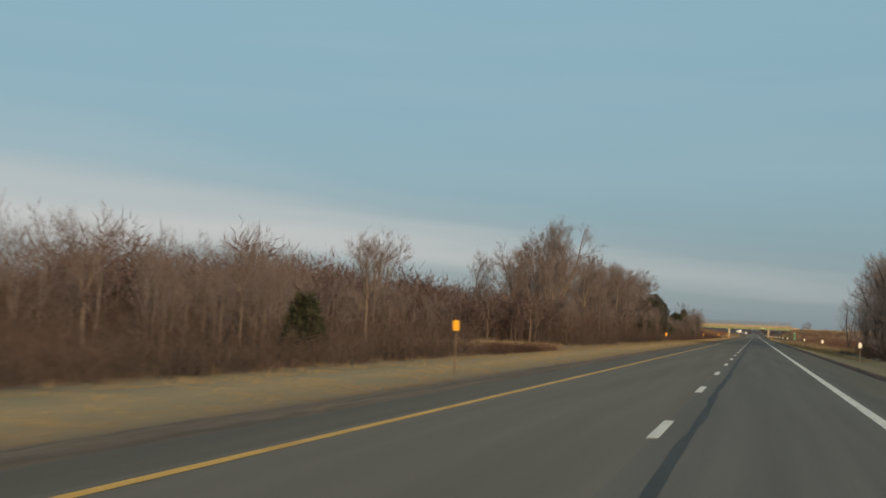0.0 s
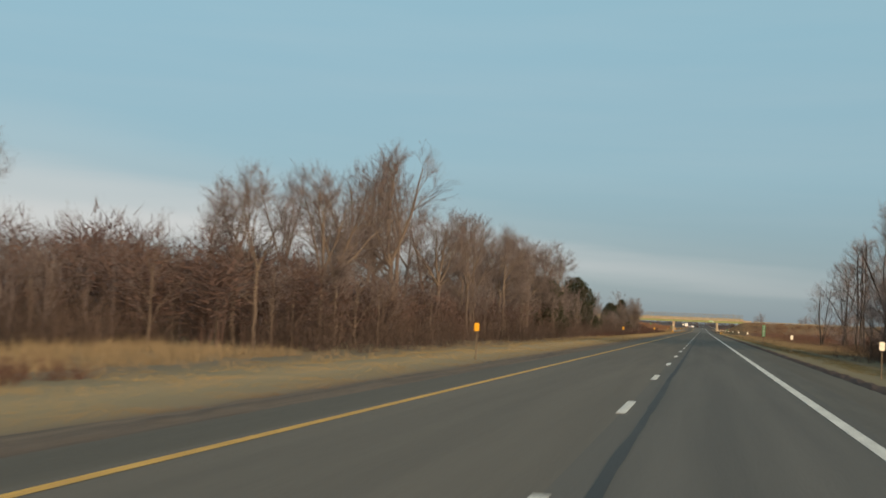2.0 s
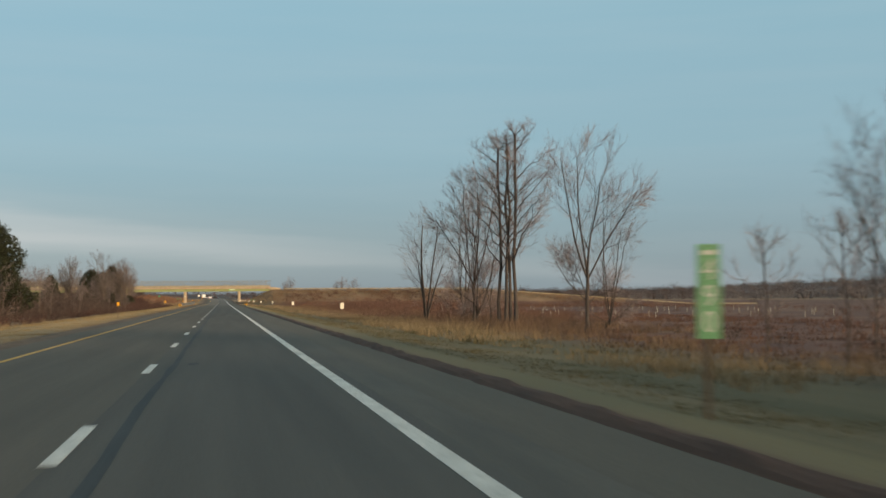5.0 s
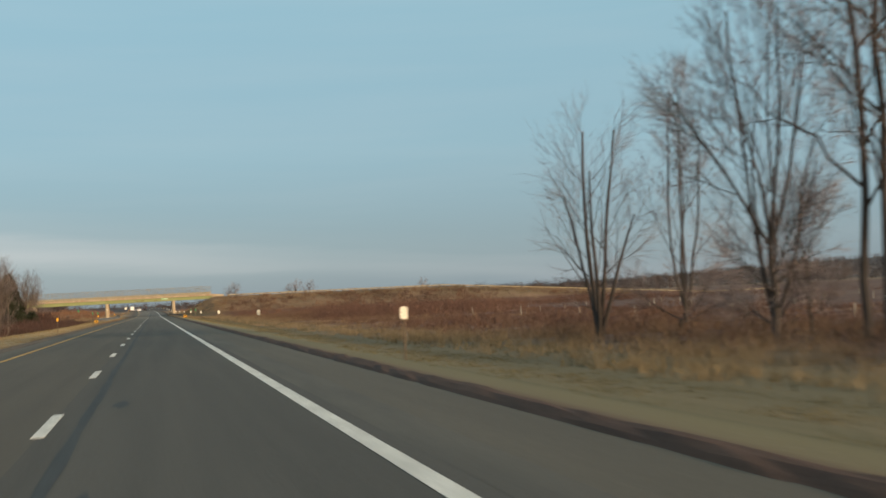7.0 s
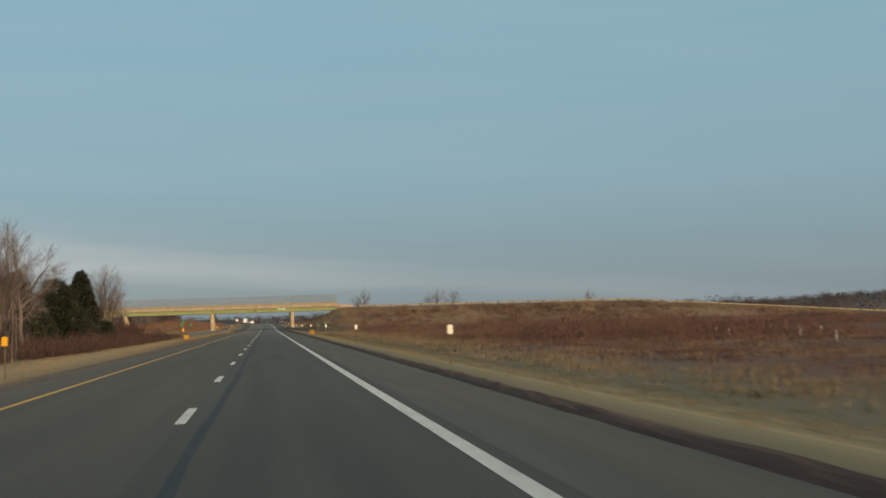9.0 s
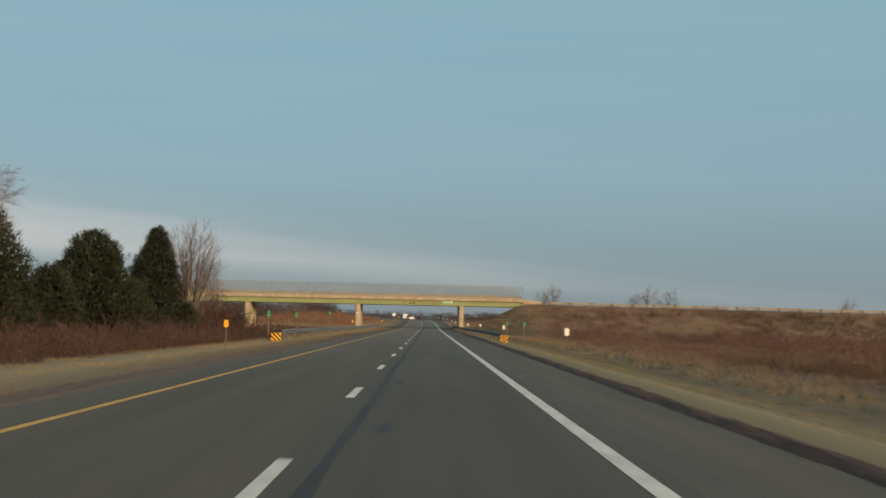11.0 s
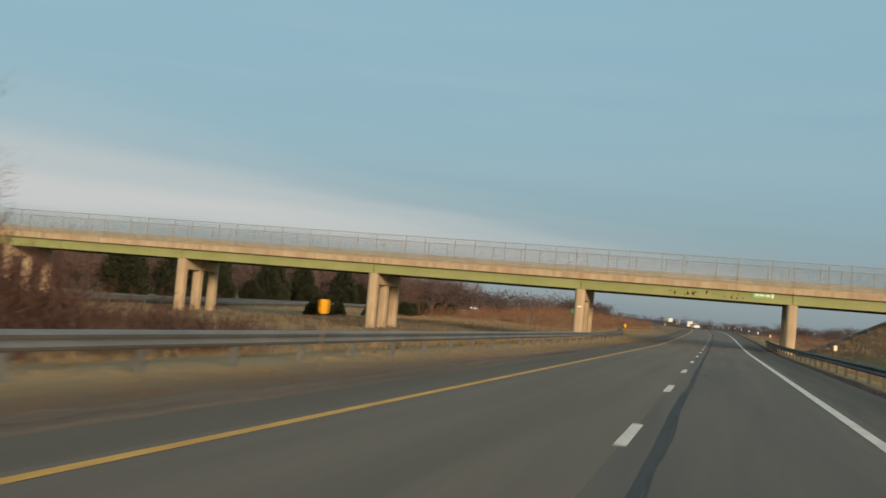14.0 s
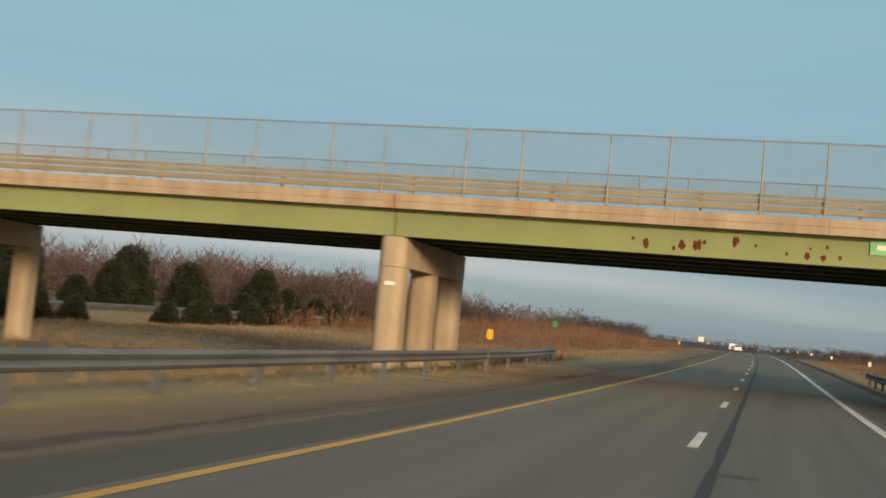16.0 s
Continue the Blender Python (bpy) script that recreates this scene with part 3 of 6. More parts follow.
def spread(lo, hi, fine_lo, fine_hi, step, grow=1.25):
    """Grid lines: even between fine_lo and fine_hi, widening beyond."""
    a = list(np.arange(fine_lo, fine_hi + step / 2, step))
    s, v = step, fine_hi
    while v < hi:
        s *= grow
        v += s
        a.append(min(v, hi))
    s, v = step, fine_lo
    while v > lo:
        s *= grow
        v -= s
        a.insert(0, max(v, lo))
    return a


gx = sorted(set(spread(-3200, 3200, -46, 46, 2.0) + [-11, -9.4, -8.2, -6.2, -4.75, -4.6, 5.45, 5.55, 5.95, 6.25, 6.6, 7.3, 8.2, 9.3, 10.5, 13, 14, 19, 17, -13]))
gy = sorted(set(spread(-900, 4200, -30, 850, 5.0) + [576, 580.0, 592.4, 595]))
gv = [(x + bend(y), y, ground_z(x + bend(y), y)) for y in gy for x in gx]
nx = len(gx)
gf = [(j * nx + i, j * nx + i + 1, (j + 1) * nx + i + 1, (j + 1) * nx + i) for j in range(len(gy) - 1) for i in range(nx - 1)]
g_mb = MB()
g_mb.v, g_mb.f = gv, gf
tagged(new("ground", g_mb.mesh("ground", M_GRASS, True)), "dry tan winter grass and weedy field along the highway", "ground", kind="structure")

# ---- road ----
road = thing("road", Matrix(), "two-lane asphalt carriageway of a highway with worn surface", "road", kind="structure")
RY = [float(v) for v in np.arange(-120, 560, 20)] + [float(v) for v in np.arange(560, 2000, 15)]


def strip(x0, x1, z0, z1, ys, drop=0.0):
    """A ribbon along the road between two lateral places, with a skirt of depth drop."""
    mb = MB()
    vs, fs = [], []
    for i, y in enumerate(ys):
        b, h = bend(y), rise(y)
        row = [(x0 + b, y, z0 + h), (x1 + b, y, z1 + h)]
        if drop:
            row += [(x1 + b, y, z1 - drop + h), (x0 + b, y, z0 - drop + h)]
        vs += row
    n = 4 if drop else 2
    for i in range(len(ys) - 1):
        for k in range(n if drop else 1):
            a, c = i * n + k, i * n + (k + 1) % n
            fs.append((a, c, c + n, a + n))
    mb.add(vs, fs)
    return mb


part("lane", strip(-3.62, 0.0, -0.006, 0.0, RY, 0.3), M_LANE_L, road, "faded brownish-grey passing lane")
part("lane", strip(0.0, 3.62, 0.0, -0.006, RY, 0.3), M_LANE_R, road, "dark grey travel lane with wheel tracks")
part("shoulder", strip(3.62, 5.58, -0.006, -0.03, RY, 0.3), M_SHOULDER, road, "dusty brown paved shoulder")
part("shoulder", strip(-4.62, -3.62, -0.02, -0.006, RY, 0.3), M_SHOULDER, road, "narrow dusty paved shoulder")
part("edge_line", strip(3.21, 3.42, -0.0012, -0.0012, RY), M_WHITE, road, "worn solid white edge line")
part("edge_line", strip(-3.48, -3.34, -0.0012, -0.0012, RY), M_YELLOW, road, "solid yellow edge line")


def seam(x, wide, z, y0, y1, seed, wander=0.06, gap=-2.0):
    """A hand-laid tar line that wavers and swells; left out where its noise falls under gap."""
    mb = MB()
    vs, fs = [], []
    ys = np.arange(y0, y1, 1.0)
    for i, y in enumerate(ys):
        y = float(y)
        c = x + bend(y) + wander * noise.noise((y * 0.11, seed, 0)) + 0.35 * wander * noise.noise((y * 0.6, seed, 4))
        w = wide * (0.5 + 0.32 * noise.noise((y * 0.35, seed, 9)))
        vs += [(c - w, y, z + rise(y)), (c + w, y, z + rise(y))]
        if i and noise.noise((y * 0.05, seed, 13)) > gap:
            fs.append((2 * i - 2, 2 * i - 1, 2 * i + 1, 2 * i))
    mb.add(vs, fs)
    return mb


part("tar_seam", seam(0.41, 0.125, 0.003, -40, 900, 1.0), M_TAR, road, "dark bluish tar seam beside the lane dashes")
part("tar_seam", seam(0.50, 0.035, 0.0034, -40, 700, 2.0, 0.12, 0.18), M_TAR, road, "thin branching tar line")
# the inner shoulder, paved with the lane, frays out against the dusty outer part
sh_mb = MB()
sh_y = [float(v) for v in np.arange(-60, 800, 1.0)]
sh_mb.add([q for y in sh_y for q in ((3.62 + bend(y), y, -0.0045 + rise(y)), (4.28 + 0.10 * noise.noise((y * 0.09, 3.3, 0)) + 0.05 * noise.noise((y * 0.7, 3.3, 2)) + bend(y), y, -0.0085 + rise(y)))],
          [(2 * i, 2 * i + 1, 2 * i + 3, 2 * i + 2) for i in range(len(sh_y) - 1)])
part("inner_shoulder", sh_mb, M_STREAK, road, "dark inner strip of the paved shoulder")
# lane dashes, 10 ft long every 40 ft
dash_mb = MB()
dash_mb.add([(-0.075, 0, 0.004), (0.075, 0, 0.004), (0.072, 3.05, 0.004), (-0.074, 3.05, 0.004),
             (-0.075, 0, -0.001), (0.075, 0, -0.001), (0.072, 3.05, -0.001), (-0.074, 3.05, -0.001)],
            [(0, 1, 2, 3), (0, 4, 5, 1), (1, 5, 6, 2), (2, 6, 7, 3), (3, 7, 4, 0)])
dash_me = dash_mb.mesh("lane_dash", M_WHITE)
for k in range(-4, 100):
    y = 12.192 * k
    part("lane_dash", dash_me, None, road, at=pose(bend(y + 1.5), y, rise(y) + 0.001, math.degrees(math.atan2(rise(y + 3) - rise(y), 3.0)), 0, math.degrees(math.atan2(-(bend(y + 3) - bend(y)), 3.0)) * -1))
# patches and cracks of tar
for px, py, sx, sy in ((0.8, 186, 0.6, 1.4), (0.72, 238.5, 0.55, 2.4), (0.8, 248, 0.5, 1.8),
                       (0.85, 340, 0.6, 1.2), (0.8, 384.5, 0.5, 2.2), (0.75, 396, 0.5, 2.0), (0.9, 476, 0.6, 1.2),
                       (0.7, 557.5, 1.3, 0.35), (0.7, 511, 0.4, 1.5), (2.3, 361, 0.12, 4.5), (2.6, 221, 0.14, 3.0), (2.35, 471, 0.15, 5)):
    mb = MB()
    rr = random.Random(int(py))
    n = 14
    ring = [(px + 0.24 * sx * math.cos(2 * math.pi * i / n) * rr.uniform(0.6, 1.1), py + 0.4 * sy * math.sin(2 * math.pi * i / n) * rr.uniform(0.45, 1.2), 0.0015 if px < 2 else 0.0008) for i in range(n)]
    mb.add(ring, [tuple(range(n))])
    part("tar_patch", mb, M_TAR, road, "irregular dark tar patch")

# the other carriageway beyond the median
far_road = thing("road_opposite", Matrix(), "grey asphalt carriageway beyond the grassy median", "road", kind="structure")
def climb(mb):
    mb.v = [(x, y, z + 0.4 * smooth(600, 660, y)) for x, y, z in mb.v]
    return mb


part("lane", climb(strip(-72, -61.5, -0.95, -0.85, RY, 0.4)), M_SHOULDER, far_road)
part("edge_line", climb(strip(-62.1, -61.95, -0.848, -0.848, RY)), M_WHITE, far_road)

# eroded dirt beside the pavement
rngd = np.random.default_rng(8)


def dirt_strip(side):
    ys = np.arange(-30, 760, 0.8)
    cols = [0.0, 0.14, 0.30, 0.46, 0.62] if side > 0 else [0.0, 0.35, 0.8, 1.3, 1.7]
    mb = MB()
    vs = []
    for y in ys:
        b = bend(y)
        wide = (0.90 if side > 0 else 0.85) + 0.22 * noise.noise((y * 0.13, side, 0)) + rngd.uniform(-0.05, 0.05)
        for k, c in enumerate(cols):
            x = (5.48 + c * wide) if side > 0 else (-4.62 - c * wide)
            g = ground_z(x + b, float(y)) + 0.02
            if side > 0:
                up = (0.0, 0.035, 0.045, 0.02, -0.06)[k]
            else:
                up = (0.0, 0.01, 0.03, 0.02, -0.06)[k]
            lump = 0.0 if k == 0 else 0.03 * noise.noise((x * 3, y * 1.3, 2.0)) + rngd.uniform(-0.02, 0.02)
            z0 = -0.05 + rise(y) if k == 0 else g + up + lump
            vs.append((x + b, float(y), z0))
    n = len(cols)
    fs = []
    for i in range(len(ys) - 1):
        for k in range(n - 1):
            a = i * n + k
            fs.append((a, a + 1, a + n + 1, a + n))
    mb.add(vs, fs)
    return mb


tagged(new("dirt_verge_right", dirt_strip(1).mesh("dirt_verge", M_DIRT)), "lumpy dark brown eroded dirt edge beside the shoulder", "dirt", kind="structure")
tagged(new("dirt_verge_left", dirt_strip(-1).mesh("dirt_verge", M_DIRT_L)), "brown bare dirt strip beside the narrow shoulder", "dirt", kind="structure")

# ---- overpass ----
BF, BR = 581.6, 590.8              # faces of the deck towards and away from the coming traffic
BENTS = [7.22, -11.66, -31.7, -51.9, -71.9]   # middles of the bents
ENDS = [18.6, 7.22, -11.64, -31.7, -51.9, -71.9, -90.4]
GIRDERS = [BF + 0.40 + k * 1.98 for k in range(5)]


def bz(x):
    return 0.16 + 0.006 * (x + 8)


bridge = thing("overpass", Matrix(), "highway overpass with olive green girders on tan concrete bents", "bridge", kind="structure")


def xbeam(mb, x0, x1, y0, y1, z0, z1):
    """A box along x that follows the deck's slope."""
    a, b = bz(x0), bz(x1)
    mb.add([(x0, y0, z0 + a), (x1, y0, z0 + b), (x1, y1, z0 + b), (x0, y1, z0 + a),
            (x0, y0, z1 + a), (x1, y0, z1 + b), (x1, y1, z1 + b), (x0, y1, z1 + a)],
           [(3, 2, 1, 0), (4, 5, 6, 7), (0, 1, 5, 4), (1, 2, 6, 5), (2, 3, 7, 6), (3, 0, 4, 7)])
    return mb


for i in range(len(ENDS) - 1):
    x1, x0 = ENDS[i] - 0.012, ENDS[i + 1] + 0.012
    # girders: web with flanges
    for k, y in enumerate(GIRDERS):
        mb = MB()
        xbeam(mb, x0, x1, y - 0.012, y + 0.012, 4.16, 4.98)
        xbeam(mb, x0, x1, y - 0.15, y + 0.15, 4.12, 4.158)
        xbeam(mb, x0, x1, y - 0.13, y + 0.13, 4.982, 5.02)
        for s in (x0 + 0.015, x1 - 0.015):
            xbeam(mb, s - 0.012, s + 0.012, y - 0.05, y - 0.013, 4.16, 4.98)
        part("girder", mb, M_GREENSTEEL if k == 0 else M_STEEL_SHADED, bridge, "olive green painted steel girder" if k == 0 else "")
    # cross frames between the girders
    for f in (0.25, 0.5, 0.75):
        x = x0 + (x1 - x0) * f
        for ya, yb in zip(GIRDERS, GIRDERS[1:]):
            part("cross_frame", xbeam(MB(), x - 0.05, x + 0.05, ya + 0.014, yb - 0.014, 4.40, 4.75), M_STEEL_SHADED, bridge)
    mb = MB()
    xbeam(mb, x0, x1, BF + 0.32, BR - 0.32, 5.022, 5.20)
    part("deck_slab", mb, M_CONC_SHADED, bridge)
    for y0, y1 in ((BF, BF + 0.30), (BR - 0.30, BR)):
        # cast in lengths, with a lip along the lower edge
        n = max(1, round((x1 - x0) / 4.84))
        for j in range(n):
            xa, xb = x0 + (x1 - x0) * j / n, x0 + (x1 - x0) * (j + 1) / n - 0.012
            mb = MB()
            xbeam(mb, xa, xb, y0, y1, 5.05, 5.30)
            xbeam(mb, xa, xb, y0 - 0.02 if y0 == BF else y0, y1 if y0 == BF else y1 + 0.02, 5.302, 5.55)
            part("deck_edge", mb, M_DECK, bridge, "tan concrete deck edge with rusty water stains")

# bents: three columns with rounded ends that run up into a deep cap
COLS = (582.38, 586.1, 589.85)
for cx in BENTS:
    bent = new("bent")
    bent.parent = bridge
    bent.matrix_basis = pose(cx, 0, bz(cx))
    bent["label"] = "three-column tan concrete bent with rounded ends"
    g = min(ground_z(cx, 583), ground_z(cx, 590)) - 0.6
    for y in COLS:
        part("column", MB().round_box((0, y, (g + 3.06) / 2), (0.94, 1.12, 3.06 - g), 0.34), M_CONCRETE, bent)
    part("cap_beam", MB().round_box((0, (COLS[0] + COLS[2]) / 2, 3.585), (0.952, COLS[2] - COLS[0] + 1.14, 1.03), 0.345), M_CONCRETE, bent)
    for y in GIRDERS:
        y = min(max(y, 582.1), 590.1)
        part("bearing", MB().box((0, y, 4.111), (0.42, 0.26, 0.018)).box((0, y, 4.102), (0.6, 0.34, 0.006)), M_STEEL_SHADED, bent)
part("marker_plate", MB().box((-11.60, 581.795, 2.62), (0.36, 0.012, 0.13)), M_SIGNWHITE, bridge, "small white plate on the column")

# bridge railing and tall mesh fence, both sides
for side in (0, 1):
    yf = BF + 0.06 if side == 0 else BR - 0.06     # fence
    yr = BF + 0.17 if side == 0 else BR - 0.17     # railing
    for z0, z1 in ((5.70, 5.86), (5.93, 6.07), (6.13, 6.22)):
        part("rail", xbeam(MB(), -88.5, 18.2, yr - 0.04, yr + 0.04, z0, z1), M_RAIL, bridge)
    post = MB().box((0, 0, 5.88), (0.09, 0.10, 0.68)).box((0, 0, 5.565), (0.2, 0.2, 0.026)).mesh("rail_post", M_RAIL)
    fpost = MB().tube([(0, 0, 5.56), (0, 0, 7.9)], [0.032, 0.032], 6).box((0, 0, 5.57), (0.16, 0.12, 0.03)).mesh("fence_post", M_FENCE)
    for k in range(-18, 8):
        for x in (-4.45 + 4.84 * k, -2.52 + 4.84 * k):
            if -88 < x < 18.3:
                part("fence_post", fpost, None, bridge, at=pose(x, yf, bz(x)))
        x = -11.13 + 4.84 * k
        if -88 < x < 18:
            part("rail_post", post, None, bridge, at=pose(x, yr + (0.10 if side == 0 else -0.10), bz(x)))
    for z in (5.68, 7.9):
        part("fence_rail", MB().tube([(-88, yf, z + bz(-88)), (18.3, yf, z + bz(18.3))], [0.024, 0.024], 6), M_FENCE, bridge)
    part("fence_post", fpost, None, bridge, at=pose(18.3, yf, bz(18.3)))
    # chain-link wires
    vs, fs = [], []
    step, h = (0.075, 2.2)
    n = int(106.3 / step)
    for d in (1, -1):
        for i in range(n):
            x = -88 + i * step
            xe = x + d * h
            za, zb, xa, xb = 5.69, 7.89, x, xe
            if xb > 18.3:
                zb -= (xb - 18.3)
                xb = 18.3
            if xb < -88:
                zb -= (-88 - xb)
                xb = -88
            r = 0.0036
            o = len(vs)
            for px, pz in ((xa, za), (xb, zb)):
                pz += bz(px)
                vs += [(px - r, yf - r * 0.6 * d, pz), (px + r, yf - r * 0.6 * d, pz), (px, yf + r, pz)]
            for a in range(3):
                b = (a + 1) % 3
                fs += [(o + a, o + b, o + 3 + b), (o + a, o + 3 + b, o + 3 + a)]
    ob = part("chain_link", tri_mesh("chain_link", np.array(vs), np.array(fs), M_FENCE), None, bridge, "chain-link mesh of the overpass fence")
    ob["kind"] = "stuff"

# abutments, end blocks and slope paving
for sgn, x in ((1, 18.45), (-1, -89.05)):
    part("abutment", MB().box((x + sgn * 0.5, (BF + BR) / 2, 3.0 + bz(x)), (0.98, BR - BF, 4.0)), M_CONCRETE, bridge)
    for y in (BF + 0.15, BR - 0.15):
        mb = MB()
        for zz, w in ((4.75, 3.4), (5.55, 3.4)):
            mb.v += [(x + sgn * 0.1, y - 0.17, zz + bz(x)), (x + sgn * w, y - 0.17, (zz - 0.28 if zz > 5 else zz) + bz(x)),
                     (x + sgn * w, y + 0.17, (zz - 0.28 if zz > 5 else zz) + bz(x)), (x + sgn * 0.1, y + 0.17, zz + bz(x))]
        mb.f += [(0, 1, 2, 3), (4, 5, 6, 7), (0, 1, 5, 4), (1, 2, 6, 5), (2, 3, 7, 6), (3, 0, 4, 7)]
        part("end_block", mb, M_CONCRETE, bridge, "tan concrete end block")
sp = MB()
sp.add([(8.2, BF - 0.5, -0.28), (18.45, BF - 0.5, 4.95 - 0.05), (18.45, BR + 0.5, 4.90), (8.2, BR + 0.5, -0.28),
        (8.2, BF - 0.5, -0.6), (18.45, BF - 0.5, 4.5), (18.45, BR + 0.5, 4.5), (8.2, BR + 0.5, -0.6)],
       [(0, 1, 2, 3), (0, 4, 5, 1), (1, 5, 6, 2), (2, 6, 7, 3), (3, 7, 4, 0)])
part("slope_paving", sp, M_CONC_SHADED, bridge, "concrete slope paving under the deck, coloured dark for its shade")
# rust marks on the facing girder
GF = GIRDERS[0] - 0.0135
for rx, rz, rs in ((-3.1, 4.46, 0.13), (-1.94, 4.44, 0.14), (-1.46, 4.51, 0.16), (-1.25, 4.6, 0.07), (-0.26, 4.75, 0.11), (-0.3, 4.6, 0.08), (0.35, 4.6, 0.05),
                   (2.9, 4.39, 0.07), (1.92, 4.40, 0.1), (1.3, 4.42, 0.06), (2.4, 4.36, 0.09), (-3.51, 4.59, 0.06), (2.0, 4.62, 0.05), (-2.2, 4.36, 0.07), (2.5, 4.7, 0.06)):
    rr = random.Random(int(rx * 100))
    ring = [(rx + rs * math.cos(a) * rr.uniform(0.6, 1.1), GF, rz + rs * math.sin(a) * rr.uniform(0.7, 1.6) + bz(rx)) for a in np.linspace(0, 2 * math.pi, 13)[:-1]]
    mb = MB()
    mb.add(ring, [tuple(range(12))])
    part("rust_spot", mb, M_RUST, bridge)
# road name board fixed to the girder; its lettering cannot be read
board = new("name_board")
board.parent = bridge
board.matrix_basis = pose(0, 0, 0.22)
board["label"] = "small pale green road name board with unreadable lettering"
part("panel", MB().box((4.68, GF - 0.03, 4.80), (1.85, 0.03, 0.48)), M_SIGNPALE, board)
for k, (a, w) in enumerate(((4.1, 0.30), (4.55, 0.42), (5.05, 0.36))):
    part("lettering", MB().box((a, GF - 0.049, 4.80), (w, 0.006, 0.15)), M_SIGNWHITE, board)
part("panel_end", MB().box((5.46, GF - 0.049, 4.80), (0.2, 0.006, 0.40)), M_SIGNWHITE, board, "bright white end of the board")

# the cross road on its bank
XS = [19.5] + [float(v) for v in range(25, 190, 5)]
mb = MB()
vs = []
for x in XS:
    z = max(bank_top(x), ground_z(x, 586.2)) + 0.05
    vs += [(x, BF + 0.6, z), (x, BR - 0.6, z)]
mb.add(vs, [(2 * i, 2 * i + 2, 2 * i + 3, 2 * i + 1) for i in range(len(XS) - 1)])
tagged(new("road_crossing", mb.mesh("road_crossing", M_SHOULDER)), "grey side road on the grassy bank", "road", kind="structure")

# ---- guard rails ----
WBEAM = [(0.0, 0.0), (0.035, 0.02), (0.075, 0.07), (0.035, 0.125), (0.0, 0.155), (0.035, 0.185), (0.075, 0.24), (0.035, 0.29), (0.0, 0.31),
         (-0.004, 0.31), (0.031, 0.287), (0.07, 0.24), (0.031, 0.188), (-0.004, 0.155), (0.031, 0.122), (0.07, 0.07), (0.031, 0.023), (-0.004, 0.0)]


def guard_rail(label, path, every, facing, height=0.72, group="", steel=None, wood=False):
    """W-beam on steel posts along (x, y) points; facing: +1 turns the ridges to +x."""
    pts = []
    for (xa, ya), (xb, yb) in zip(path, path[1:]):
        n = max(1, int(math.hypot(xb - xa, yb - ya) / 3.8))
        pts += [(xa + (xb - xa) * i / n, ya + (yb - ya) * i / n) for i in range(n)]
    pts.append(path[-1])
    p3 = [(x, y, ground_z(x, y) + height - 0.31) for x, y in pts]
    rail = thing("guard_rail", Matrix(), label, "guard rail", group)
    part("beam", MB().sweep([(u * facing, w) for u, w in WBEAM], p3), steel or M_GALV, rail)
    post = MB().box((0, 0, -0.2), (0.24, 0.2, 1.62) if wood else (0.10, 0.16, 1.5)).box((0.0, 0, 0.45), (0.015, 0.1, 0.2)).mesh("post", M_POST if wood else steel or M_GALV)
    d, nxt = 0.0, 0.3
    for (xa, ya), (xb, yb) in zip(pts, pts[1:]):
        seg = math.hypot(xb - xa, yb - ya)
        while nxt <= d + seg:
            f = (nxt - d) / seg
            x, y = xa + (xb - xa) * f, ya + (yb - ya) * f
            part("post", post, None, rail, at=pose(x - 0.062 * facing, y, ground_z(x, y) + height - 0.58))
            nxt += every
        d += seg
    return rail


guard_rail("galvanised steel guard rail along the grassy median", [(-8.25, 445.8), (-8.1, 470), (-8.1, 560), (-8.3, 590), (-8.9, 600), (-9.8, 604)], 3.81, 1)
guard_rail("dull weathered steel guard rail, coloured dark as facing from the sun, beside the shoulder and the bridge column", [(7.15, 461.3), (6.55, 480), (6.3, 520), (6.15, 585), (6.3, 612)], 3.81, -1, 0.68, "", M_GALV_SHADED)
guard_rail("weathered guard rail on the bank of the side road", [(22.8, 580.9), (40, 580.9), (90, 580.9), (150, 580.9), (205, 580.9)], 3.81, -1, 0.62, "", M_RAIL, True)
guard_rail("guard rail beside the opposite carriageway", [(-59.5, 540), (-59.5, 640), (-60.5, 760)], 3.81, 1, 0.75)


